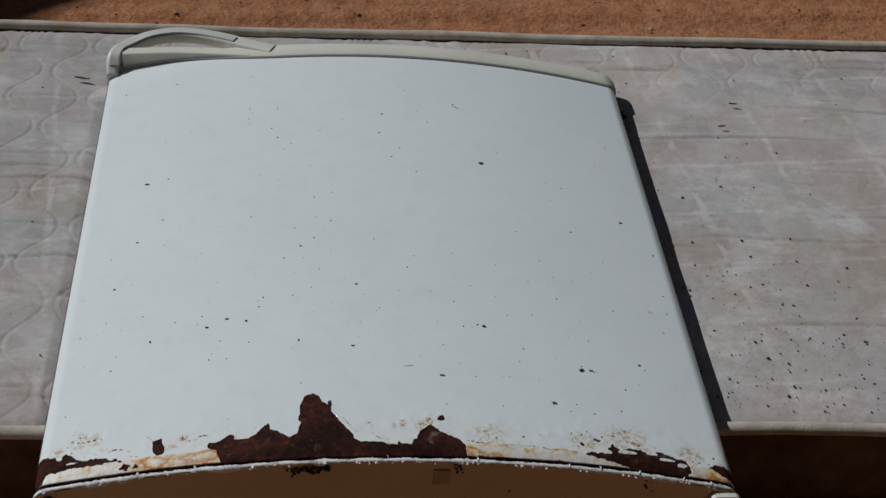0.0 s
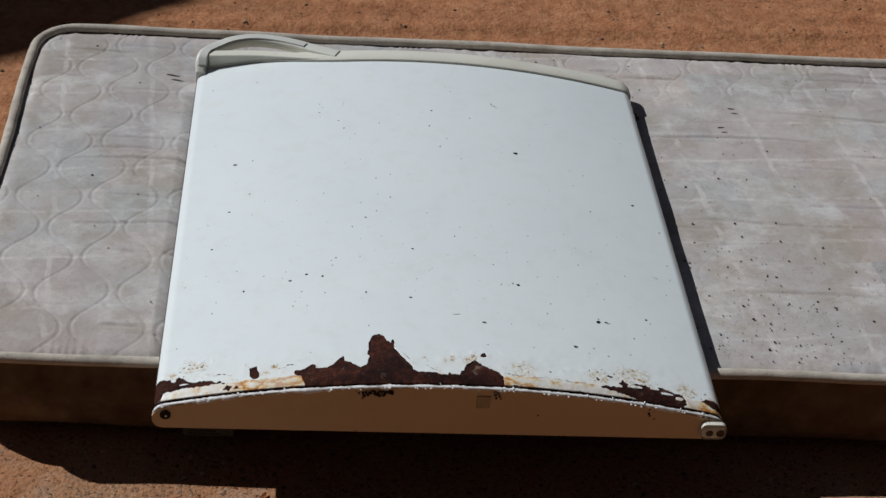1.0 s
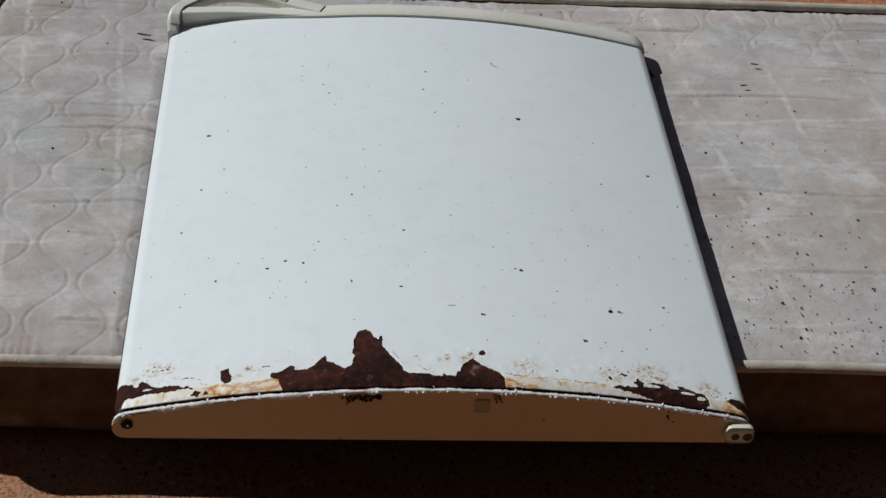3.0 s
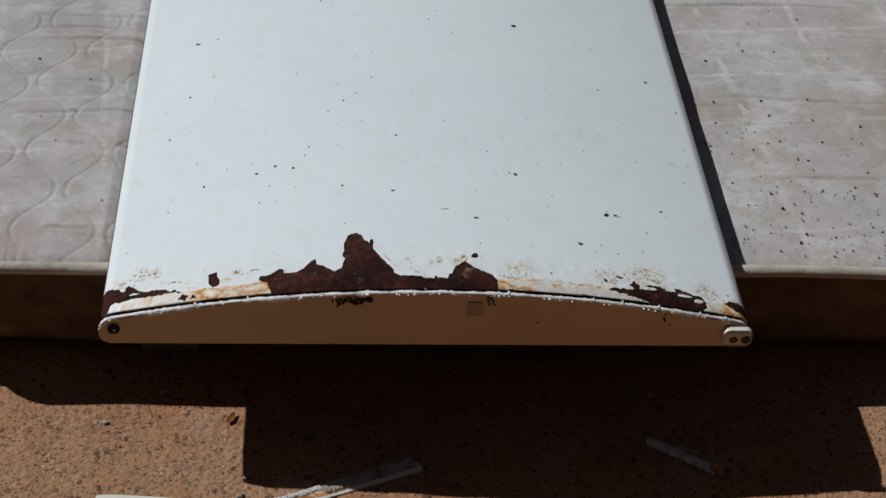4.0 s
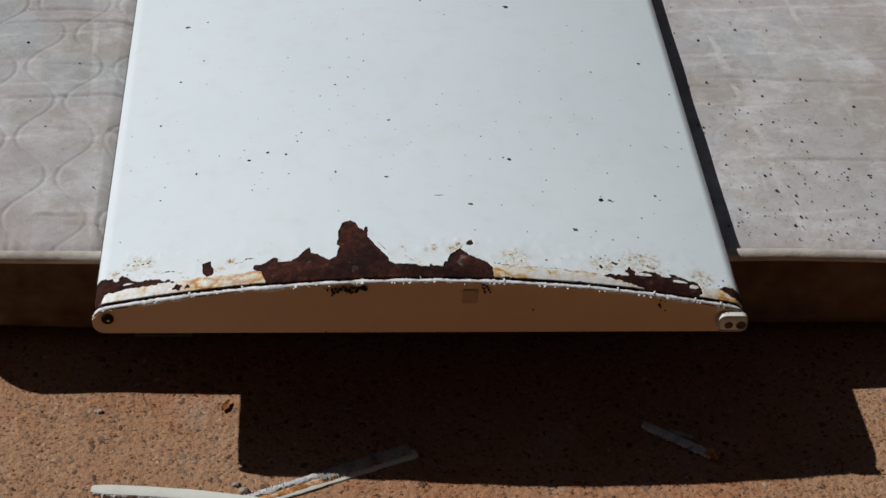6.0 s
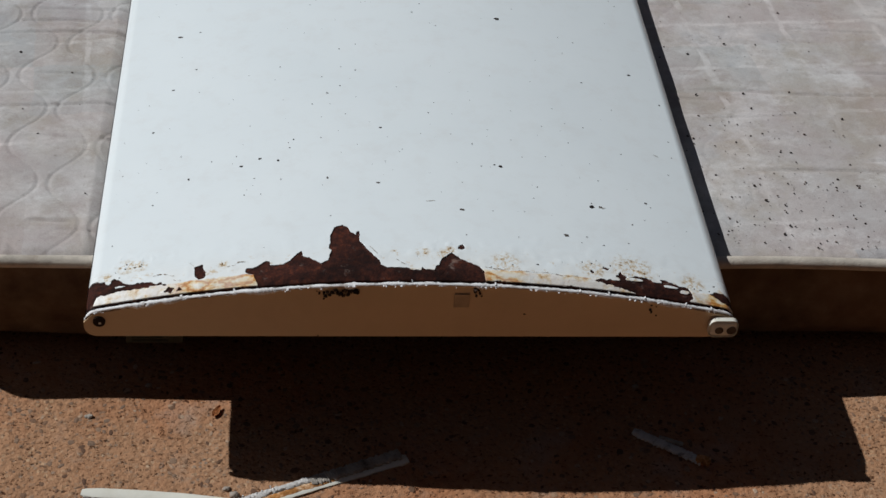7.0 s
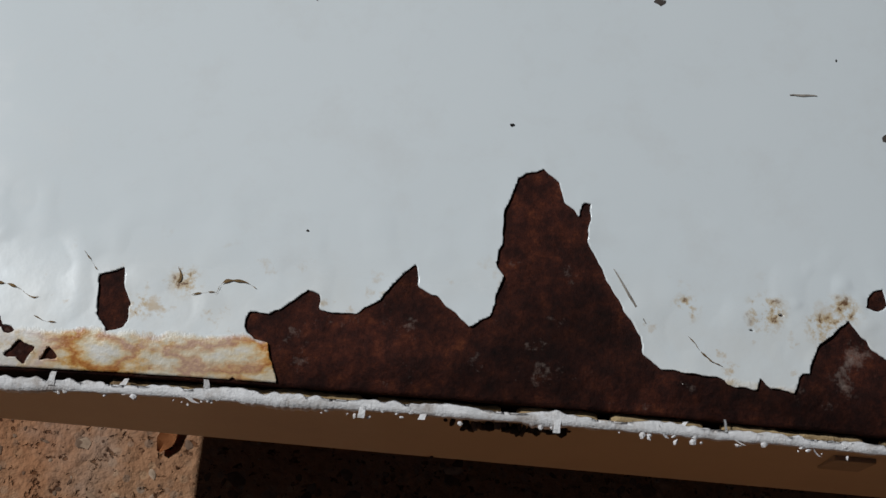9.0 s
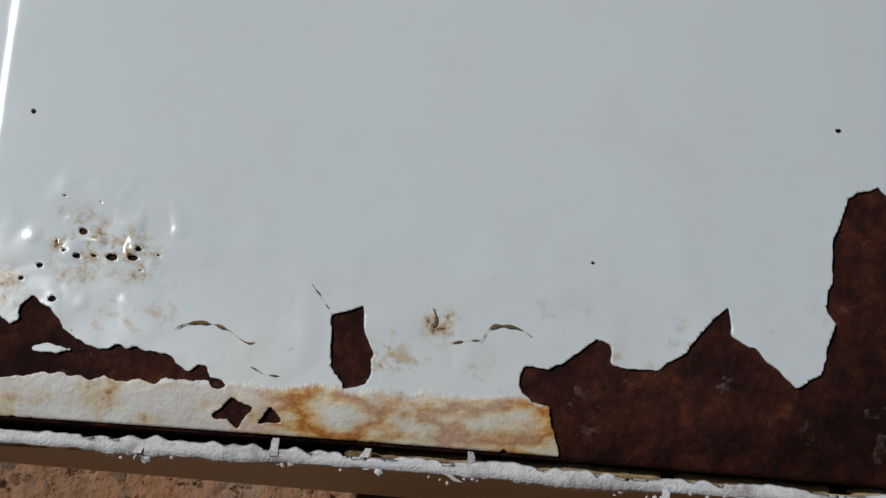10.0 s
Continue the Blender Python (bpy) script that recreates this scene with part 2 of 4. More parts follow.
def material_ground():
    m, nt, b = mat_new("red_earth_concrete", 0.92)
    v = coords(nt)
    y = axis(nt, v, 1)
    tan = ramp(nt, noise_tex(nt, v, 260, 6, 0.7), [(0.28, (0.25, 0.135, 0.077)), (0.42, (0.33, 0.186, 0.106)), (0.6, (0.38, 0.222, 0.130)), (0.78, (0.46, 0.30, 0.19))])
    red = ramp(nt, noise_tex(nt, v, 70, 7, 0.7), [(0.25, (0.21, 0.085, 0.038)), (0.5, (0.36, 0.165, 0.082)), (0.75, (0.45, 0.24, 0.135))])
    patch = ramp(nt, noise_tex(nt, v, 5.0, 5, 0.6), [(0.47, grey(0)), (0.64, grey(0.8))])
    vor = nt.nodes.new("ShaderNodeTexVoronoi")
    vor.inputs["Scale"].default_value = 210
    vor.inputs["Randomness"].default_value = 1.0
    nt.links.new(v, vor.inputs["Vector"])
    cell = ramp(nt, vor.outputs["Color"], [(0.0, (0.09, 0.05, 0.032)), (0.22, (0.22, 0.13, 0.08)), (0.45, (0.36, 0.225, 0.14)), (0.62, (0.25, 0.19, 0.145)), (0.8, (0.43, 0.28, 0.17)), (1.0, (0.50, 0.38, 0.27))])
    chip = math_node(nt, 'MULTIPLY', band(nt, vor.outputs["Distance"], 0.34, 0.46), ramp(nt, noise_tex(nt, v, 24, 4), [(0.40, grey(0.3)), (0.58, grey(0.95))]))
    tan = mix(nt, chip, tan, cell)
    near = mix(nt, patch, tan, red)
    greyed = ramp(nt, noise_tex(nt, v, 11, 6, 0.65), [(0.55, grey(0)), (0.72, grey(0.5))])
    near = mix(nt, greyed, near, (0.36, 0.30, 0.26))
    streak = ramp(nt, noise_tex(nt, v, 7, 6, 0.65, (0.35, 2.4, 1)), [(0.35, grey(0.88)), (0.65, grey(1.12))])
    far = mix(nt, 1.0, red, streak, 'MULTIPLY')
    sand = ramp(nt, noise_tex(nt, v, 190, 5, 0.7), [(0.52, grey(0)), (0.7, grey(0.45))])
    far = mix(nt, sand, far, (0.44, 0.27, 0.16))
    c = mix(nt, band(nt, y, 0.25, 0.6), far, near)
    pits = ramp(nt, noise_tex(nt, v, 150, 3, 0.6), [(0.33, (0.22, 0.17, 0.14)), (0.375, grey(1.0))])
    c = mix(nt, band(nt, y, 0.3, 0.6), c, mix(nt, 1.0, c, pits, 'MULTIPLY'))
    fleck = ramp(nt, noise_tex(nt, v, 230, 3, 0.65, (0.8, 1.25, 1)), [(0.335, (0.48, 0.41, 0.35)), (0.39, grey(1.0))])
    c = mix(nt, band(nt, y, 0.3, 0.6), c, mix(nt, 1.0, c, fleck, 'MULTIPLY'))
    fleck2 = ramp(nt, noise_tex(nt, v, 120, 3, 0.65, (1.2, 0.85, 1)), [(0.315, (0.55, 0.48, 0.42)), (0.37, grey(1.0))])
    c = mix(nt, band(nt, y, 0.3, 0.6), c, mix(nt, 1.0, c, fleck2, 'MULTIPLY'))
    # iron-red dust rubbed into the concrete
    dust = ramp(nt, noise_tex(nt, v, 8, 5, 0.6), [(0.35, (1.04, 1.01, 0.97)), (0.55, (1.0, 0.94, 0.88)), (0.72, (0.90, 0.76, 0.66))])
    c = mix(nt, 1.0, c, dust, 'MULTIPLY')
    nt.links.new(c, b.inputs["Base Color"])
    h = math_node(nt, 'ADD', noise_tex(nt, v, 150, 4, 0.55), math_node(nt, 'MULTIPLY', noise_tex(nt, v, 40, 5), 1.2))
    h = math_node(nt, 'ADD', h, math_node(nt, 'MULTIPLY', math_node(nt, 'MULTIPLY', fleck, fleck2), 0.6))
    bump(nt, b, h, 0.85, 0.0032)
    return m


ENAMEL = material_enamel()
RUST = material_rust()
TICKING = material_ticking()
SIDE_CLOTH = material_side_cloth()
GROUND = material_ground()
CREAM = material_plain("aged_cream_plastic", (0.68, 0.66, 0.575), 0.42, 0.06, 30, (0.40, 0.36, 0.27), 0.35)
GRIP = material_plain("dulled_cream_plastic", (0.62, 0.615, 0.55), 0.45, 0.06, 40, (0.36, 0.33, 0.26), 0.3)
HANDLE_GREY = material_plain("weathered_grey_plastic", (0.54, 0.54, 0.50), 0.5, 0.08, 60, (0.28, 0.26, 0.21), 0.3)
CAP_BEIGE = material_plain("beige_end_cap_plastic", (0.58, 0.415, 0.24), 0.5, 0.06, 16, (0.34, 0.23, 0.14), 0.35)
FLAKE_WHITE = material_plain("chalky_white_flakes", (0.78, 0.765, 0.755), 0.8, 0.12, 260, (0.36, 0.31, 0.27), 0.85, relief=0.55)
FOAM = material_plain("yellowed_foam", (0.44, 0.32, 0.17), 0.9, 0.4, 130, (0.07, 0.035, 0.018), 1.0, relief=0.9)
FOAM_DARK = material_plain("brown_crack", (0.19, 0.12, 0.055), 0.9, 0.4, 200)
DIRTY_FLAKE = material_plain("weathered_grey_flakes", (0.60, 0.575, 0.545), 0.85, 0.2, 180, (0.10, 0.07, 0.05), 0.95, relief=0.9)
# near-black that paints shade into the seam, the screw hole and the door's underside
VOID = material_plain("shade_black", (0.022, 0.014, 0.010), 0.95, 0.4, 90)
DARK_CRUMB = material_island("dark_crumbs", [(0.0, (0.02, 0.017, 0.014)), (0.7, (0.05, 0.038, 0.03)), (1.0, (0.13, 0.10, 0.08))])
SPECK = material_island("chip_marks", [(0.0, (0.012, 0.010, 0.009)), (0.7, (0.035, 0.028, 0.024)), (1.0, (0.09, 0.075, 0.065))])
STONE = material_island("aggregate", [(0.0, (0.11, 0.060, 0.038)), (0.25, (0.15, 0.085, 0.052)), (0.5, (0.20, 0.115, 0.070)), (0.72, (0.19, 0.125, 0.086)), (0.9, (0.32, 0.20, 0.125)), (1.0, (0.42, 0.30, 0.21))])
PIPING = material_plain("grey_beige_piping", (0.47, 0.42, 0.355), 0.9, 0.25, 80, (0.17, 0.13, 0.10), 0.6, relief=0.7)
LABEL_PAPER = material_plain("faded_label", (0.11, 0.105, 0.072), 0.8, 0.1, 60)
LABEL_INK = material_plain("label_ink", (0.075, 0.075, 0.052), 0.8, 0.1, 60)
RUST_ORANGE = material_plain("orange_rust_stain", (0.42, 0.185, 0.055), 0.85, 0.75, 160, (0.66, 0.55, 0.40), 1.0, relief=0.7)
GREY_WOOD = material_plain("grey_broken_plastic", (0.36, 0.325, 0.28), 0.8, 0.45, 110, (0.05, 0.032, 0.02), 1.0, relief=0.8)
STEEL = material_plain("screw_steel", (0.45, 0.43, 0.40), 0.4, 0.2, 200, metal=0.9)
# leaf brown, also used to paint shade on the strip's rib and hinge sockets
LEAF_AND_SHADE = material_plain("dry_leaf", (0.085, 0.065, 0.05), 0.85, 0.4, 90)
ORANGE_CHIP = material_plain("orange_leaf_chip", (0.36, 0.14, 0.05), 0.8, 0.3, 120)
# dark tone for the added walls, so they bounce little light
SKY_BLOCK = material_plain("sky_block_brown", (0.055, 0.036, 0.026), 0.9, 0.25, 3, (0.035, 0.022, 0.016), 0.5)
PLASTER = material_plain("sun_bleached_plaster", (0.52, 0.44, 0.36), 0.9, 0.15, 4, (0.35, 0.22, 0.14), 0.5)


# ---- build helpers ----
def thing(name, at, label, category, group="", kind=""):
    ob = new(name)
    ob.empty_display_size = 0.05
    ob.location = at
    return tagged(ob, label, category, group, kind)


def bake(name, bm, material, smooth=True):
    me = bpy.data.meshes.new(name)
    bm.normal_update()
    bm.to_mesh(me)
    bm.free()
    me.materials.append(material)
    me.polygons.foreach_set("use_smooth", [smooth] * len(me.polygons))
    if smooth:
        me.set_sharp_from_angle(angle=radians(38))
    return me


def root_of(ob):
    # parts lie at the world's origin, so only the thing itself is offset
    return Matrix.Identity(4) if ob.parent else Matrix.Translation(ob.location)


def part(name, bm, material, parent, label="", smooth=True, kind=""):
    """One mesh, given in world metres, under a thing or a part."""
    return part_mesh(name, bake(name, bm, material, smooth), parent, label, kind)


def part_mesh(name, me, parent, label="", kind=""):
    ob = new(name, me)
    ob.parent = parent
    ob.matrix_parent_inverse = Matrix.Translation(-root_of(parent).translation)
    return tagged(ob, label, "", "", kind)


def raw(name, verts, faces, material, smooth=True):
    me = bpy.data.meshes.new(name)
    me.from_pydata(verts, [], faces)
    me.materials.append(material)
    me.polygons.foreach_set("use_smooth", [smooth] * len(me.polygons))
    me.update()
    return me


def nz(x, y, z=0.0):
    return noise.noise(Vector((x, y, z)))


def box(bm, x0, x1, y0, y1, z0, z1, bevel=0.0, segments=2):
    r = bmesh.ops.create_cube(bm, size=1, matrix=Matrix.Translation(((x0 + x1) / 2, (y0 + y1) / 2, (z0 + z1) / 2)) @ Matrix.Diagonal((x1 - x0, y1 - y0, z1 - z0, 1)))
    if bevel:
        edges = list({e for v in r["verts"] for e in v.link_edges})
        bmesh.ops.bevel(bm, geom=edges, offset=bevel, segments=segments, affect='EDGES', profile=0.5)
    return r


def smooth_path(points, n):
    """Catmull-Rom through the points."""
    p = [Vector(q) for q in points]
    p = [p[0] * 2 - p[1]] + p + [p[-1] * 2 - p[-2]]
    out = []
    seg = len(p) - 3
    for i in range(n + 1):
        s = min(i / n * seg, seg - 1e-6)
        k, u = int(s), s - int(s)
        a, b, c, d = p[k:k + 4]
        out.append(0.5 * ((2 * b) + (c - a) * u + (2 * a - 5 * b + 4 * c - d) * u * u + (3 * b - a - 3 * c + d) * u ** 3))
    return out


def tube(bm, path, ring, closed=False, caps=True):
    """Sweeps ring(i) (pairs: sideways, up) along a path that lies about level."""
    rows = []
    n = len(path)
    for i, p in enumerate(path):
        a = path[(i - 1) % n] if closed or i else path[0]
        b = path[(i + 1) % n] if closed or i < n - 1 else path[-1]
        t = (b - a).normalized()
        side = Vector((t.y, -t.x, 0)).normalized()
        rows.append([bm.verts.new(p + side * s + Vector((0, 0, 1)) * u) for s, u in ring(i)])
    m = len(rows[0])
    for i in range(n if closed else n - 1):
        r0, r1 = rows[i], rows[(i + 1) % n]
        for j in range(m):
            bm.faces.new((r0[j], r0[(j + 1) % m], r1[(j + 1) % m], r1[j]))
    if caps and not closed:
        bm.faces.new(rows[0][::-1])
        bm.faces.new(rows[-1])
    bmesh.ops.recalc_face_normals(bm, faces=bm.faces)


def rounded_ring(w, h, r, k=3):
    out = []
    for cx, cy, a0 in ((w / 2 - r, h / 2 - r, 0), (-w / 2 + r, h / 2 - r, 90), (-w / 2 + r, -h / 2 + r, 180), (w / 2 - r, -h / 2 + r, 270)):
        for i in range(k + 1):
            a = radians(a0 + 90 * i / k)
            out.append((cx + r * math.cos(a), cy + r * math.sin(a)))
    return out


ICO = None


def pebble_data(verts, faces, p, size, flat, rng, spin=None):
    """Adds one rough lump of 12 corners to the lists."""
    global ICO
    if ICO is None:
        b = bmesh.new()
        bmesh.ops.create_icosphere(b, subdivisions=1, radius=1)
        b.verts.ensure_lookup_table()
        ICO = ([v.co.copy() for v in b.verts], [[v.index for v in f.verts] for f in b.faces])
        b.free()
    a = rng.uniform(0, 6.283) if spin is None else spin
    ca, sa = math.cos(a), math.sin(a)
    k = rng.uniform(0.38, 1.0)
    o = len(verts)
    for c in ICO[0]:
        j = rng.uniform(0.75, 1.2)
        x, y, z = c.x * size * j, c.y * size * k * j, c.z * size * flat * j
        verts.append((p[0] + x * ca - y * sa, p[1] + x * sa + y * ca, p[2] + z))
    faces.extend([[i + o for i in f] for f in ICO[1]])


# ---- ground ----
def crack_line(x):
    return 1.105 + 0.06 * x + 0.012 * nz(x * 4, 3.1) + 0.006 * nz(x * 17, 1.1)


def ground_height(x, y):
    h = 0.0012 * nz(x * 30, y * 30) + 0.0025 * nz(x * 6, y * 6, 2.0)
    if y > 0.3:
        k = min(1, (y - 0.3) / 0.4)
        h += k * (0.004 * nz(x * 9, y * 9, 5.0) + 0.0025 * nz(x * 40, y * 40, 1.0))
        h += 0.007 / (1 + math.exp(-(y - crack_line(x)) / 0.004))
    return h


def build_ground():
    def steps(lo, hi, d):
        inner = list(np.arange(lo, hi + d / 2, d))
        outs = [0.3, 1, 3, 10, 40, 150, 600]
        return [lo - o for o in outs[::-1]] + inner + [hi + o for o in outs]
    xs, ys = steps(-1.1, 1.1, 0.0085), steps(-0.45, 1.6, 0.0085)
    verts = [(x, y, ground_height(x, y) if abs(x) < 1.2 and -0.5 < y < 1.7 else 0.0) for y in ys for x in xs]
    w = len(xs)
    faces = [(j * w + i, j * w + i + 1, (j + 1) * w + i + 1, (j + 1) * w + i) for j in range(len(ys) - 1) for i in range(w - 1)]
    ground = new("ground", raw("ground", verts, faces, GROUND))
    tagged(ground, "dusty red-brown weathered concrete ground", "ground", "", "structure")

    rng = random.Random(4)
    v, f = [], []
    for _ in range(4200):
        x, y = rng.uniform(-0.55, 0.56), rng.uniform(-0.20, 0.10)
        if nz(x * 7, y * 7, 4.0) < -0.22:
            continue
        s = 0.0007 + 0.0040 * rng.random() ** 3.0
        pebble_data(v, f, (x, y, ground_height(x, y) + 0.0001), s, 0.10 if s > 0.0014 else 0.25, rng)
    for _ in range(500):
        x, y = rng.uniform(-0.9, 1.0), rng.uniform(0.86, 1.35)
        pebble_data(v, f, (x, y, ground_height(x, y) + 0.0006), 0.0012 + 0.004 * rng.random() ** 4, 0.6, rng)
    tagged(new("gravel", raw("gravel", v, f, STONE, smooth=False)), "brown and grey grit and small stones bedded in the concrete", "gravel", "", "stuff")


# ---- the mattress ----
MX0, MX1, MY0, MY1, MTOP = -0.535, 0.80, 0.106, 0.842, 0.1235


def rounded_outline(inset, r, n_arc=10, step=0.02):
    x0, x1, y0, y1 = MX0 + inset, MX1 - inset, MY0 + inset, MY1 - inset
    pts = []
    for cx, cy, a0, ex, ey in ((x1 - r, y1 - r, 0, x0 + r, y1), (x0 + r, y1 - r, 90, x0, y0 + r), (x0 + r, y0 + r, 180, x1 - r, y0), (x1 - r, y0 + r, 270, x1, y1 - r)):
        for i in range(n_arc + 1):
            a = radians(a0 + 90 * i / n_arc)
            pts.append(Vector((cx + r * math.cos(a), cy + r * math.sin(a), 0)))
        k = max(2, int((Vector((ex, ey, 0)) - pts[-1]).length / step))
        p0 = pts[-1]
        pts += [p0.lerp(Vector((ex, ey, 0)), i / k) for i in range(1, k)]
    return pts


def edge_wave(p):
    return Vector((0.004 * nz(p.x * 5, p.y * 5, 7), 0.0035 * nz(p.x * 4, p.y * 4, 9), 0.003 * nz(p.x * 6, p.y * 6, 3)))


def build_mattress():
    m = thing("mattress", (0.13, 0.467, 0), "worn stained grey quilted mattress lying on the ground", "mattress")
    rng = random.Random(11)
    creases = [(rng.uniform(MX0, MX1 - 0.2), rng.uniform(MY0 + 0.03, MY1 - 0.04), rng.uniform(0.04, 0.30), rng.uniform(0.0006, 0.0016)) for _ in range(46)]
    d = 0.0023
    nx, ny = int((MX1 - MX0) / d), int((MY1 - MY0) / d)
    X, Y = np.meshgrid(np.linspace(MX0, MX1, nx + 1), np.linspace(MY0, MY1, ny + 1))
    # stitched waves run across the bed, neighbours mirrored
    P, A, LY = 0.0463, 0.0178, 0.128
    depth = np.full_like(X, 1.0)
    for k in range(-3, 30):
        wob = 0.0012 * np.sin(Y * 21 + k * 1.3) + 0.026 * (0.478 - Y)
        wave = np.cos(2 * np.pi * (Y - 0.479 + 0.003 * np.sin(k * 2.1)) / LY)
        cx = -0.465 + P * (k - 0.5) + wob + (-1) ** k * A * (wave * 1.12 - 0.12 * wave ** 3)
        depth = np.minimum(depth, np.abs(X - cx) / 0.03)
    fade = np.clip(1.0 - (X - 0.05) / 0.4, 0.14, 1.0)
    fade = np.maximum(fade, np.clip((Y - 0.66) / 0.1, 0, 1) * 0.65)
    Z = 0.0012 * fade * np.clip(depth, 0, 1) ** 0.8
    Z -= 0.0011 * np.exp(-(depth * 0.03 / 0.0015) ** 2) * fade
    Z += 0.0005 * np.exp(-((depth * 0.03 - 0.0030) / 0.0013) ** 2) * fade
    for cx, cy, ln, dp in creases:
        along = np.clip(1 - ((X - cx - ln / 2) / (ln / 2)) ** 2, 0, 1)
        yy = cy + 0.004 * np.sin((X - cx) * 19 + cy * 50)
        Z -= 1.5 * dp * np.sqrt(along) * np.exp(-((Y - yy) / 0.0019) ** 2)
        Z += 0.6 * dp * np.sqrt(along) * np.exp(-((Y - yy - 0.006) / 0.005) ** 2)
    border = np.minimum(np.minimum(X - MX0, MX1 - X), np.minimum(Y - MY0, MY1 - Y))
    Z -= 0.006 * np.exp(-(border / 0.010) ** 2)
    Z += 0.003 * np.clip(border / 0.25, 0, 1)
    Z += 0.0011 * np.sin(X * 260 + 9 * np.sin(X * 31) + 4 * np.sin(X * 77)) * np.exp(-border / 0.014) * np.clip(0.4 + np.sin(X * 13 + 1), 0, 1)
    # the door presses a hollow into the top
    under = np.clip((0.315 - np.abs(X)) / 0.03, 0, 1) * np.clip((0.69 - Y) / 0.03, 0, 1)
    Z -= under * 0.012
    r = 0.055
    verts = []
    for j in range(ny + 1):
        for i in range(nx + 1):
            x, y = X[j, i], Y[j, i]
            cx = MX0 + r if x < MX0 + r else (MX1 - r if x > MX1 - r else x)
            cy = MY0 + r if y < MY0 + r else (MY1 - r if y > MY1 - r else y)
            dx, dy = x - cx, y - cy
            if dx and dy:
                # square corner pulled in to a round one
                s = max(abs(dx), abs(dy)) / math.hypot(dx, dy)
                x, y = cx + dx * s, cy + dy * s
            verts.append((x, y, MTOP + Z[j, i] + 0.0012 * nz(x * 14, y * 14)))
    w = nx + 1
    faces = [(j * w + i, j * w + i + 1, (j + 1) * w + i + 1, (j + 1) * w + i) for j in range(ny) for i in range(nx)]
    part_mesh("quilted_top", raw("quilted_top", verts, faces, TICKING), m, "grey quilted cover with wavy stitching and damp stains")
    line = rounded_outline(0.0, r)
    bm = bmesh.new()
    rows = []
    for z, out in ((0.003, -0.045), (0.008, -0.030), (0.016, -0.014), (0.027, -0.003), (0.045, 0.004), (0.07, 0.0055), (0.095, 0.003), (0.112, 0.0), (0.124, -0.003)):
        row = []
        for i, p in enumerate(line):
            c = Vector((min(max(p.x, MX0 + r), MX1 - r), min(max(p.y, MY0 + r), MY1 - r), 0))
            nrm = (p - c).normalized() if (p - c).length > 1e-6 else Vector((0, 0, 0))
            q = p + nrm * (out + 0.0035 * nz(p.x * 9, p.y * 9, z * 30)) + edge_wave(p)
            row.append(bm.verts.new((q.x, q.y, z)))
        rows.append(row)
    n = len(line)
    for a, b in zip(rows, rows[1:]):
        for i in range(n):
            bm.faces.new((a[i], a[(i + 1) % n], b[(i + 1) % n], b[i]))
    bm.faces.new(rows[0][::-1])
    bmesh.ops.recalc_face_normals(bm, faces=bm.faces)
    part("side_border", bm, SIDE_CLOTH, m, "brown patterned side border cloth")
    for z, rad, name, lab in ((MTOP + 0.0005, 0.0068, "piping", "grubby beige piping along the top edge"),):
        bm = bmesh.new()
        path = [p + edge_wave(p) + Vector((0, 0, z)) for p in rounded_outline(-0.002, r, step=0.012)]
        tube(bm, path, lambda i: [(rad * (1 + 0.15 * nz(i * 0.35, z * 99)) * math.cos(a * math.pi / 6), rad * 0.9 * math.sin(a * math.pi / 6)) for a in range(12)], closed=True)
        part(name, bm, PIPING, m, lab)
    lab = bmesh.new()
    box(lab, -0.278, -0.222, MY0 - 0.0075, MY0 + 0.0035, 0.021, 0.040)
    tag = part("label", lab, LABEL_PAPER, m, "faded paper maker's label", smooth=False)
    for k in range(4):
        b = bmesh.new()
        box(b, -0.272, -0.236 - 0.006 * (k % 2), MY0 - 0.0085, MY0 - 0.0076, 0.024 + 0.004 * k, 0.0255 + 0.004 * k)
        part("print_bar", b, LABEL_INK, tag, smooth=False)

    rng = random.Random(23)
    v, f = [], []
    for _ in range(560):
        if rng.random() < 0.55:
            x, y = rng.gauss(0.40, 0.065), MY0 + 0.02 + abs(rng.gauss(0, 0.17))
        else:
            x, y = rng.uniform(MX0 + 0.03, MX1 - 0.03), rng.uniform(MY0 + 0.02, MY1 - 0.03)
        if x > MX1 - 0.03 or y > MY1 - 0.03 or (abs(x) < 0.302 and y < 0.70):
            continue
        i, j = min(nx, max(0, int((x - MX0) / d))), min(ny, max(0, int((y - MY0) / d)))
        pebble_data(v, f, (x, y, MTOP + Z[j, i] + 0.0008), 0.0005 + 0.0015 * rng.random() ** 3.2, 0.6, rng)
    tagged(new("crumbs", raw("crumbs", v, f, DARK_CRUMB)), "dark grit and crumbs scattered over the mattress", "crumbs", "", "stuff")


# ---- the refrigerator door ----
DOOR_Z, DOOR_LEN, DOOR_HALF = 0.123, 0.671, 0.30


def top(x):
    a = abs(x)
    z = 0.189 - 0.034 * (x / 0.29) ** 2
    if a > 0.289:
        u = min(1.0, (a - 0.289) / 0.011)
        z -= 0.008 * (1 - math.sqrt(max(0.0, 1 - u * u)))
    return z


def far_edge(x):
    u = min(1.0, max(0.0, (-0.10 - x) / 0.14))
    return DOOR_LEN + 0.014 * u * u * (3 - 2 * u)


def fold(y):
    return -0.0045 * max(0.0, (0.0205 - y) / 0.0145) ** 1.6


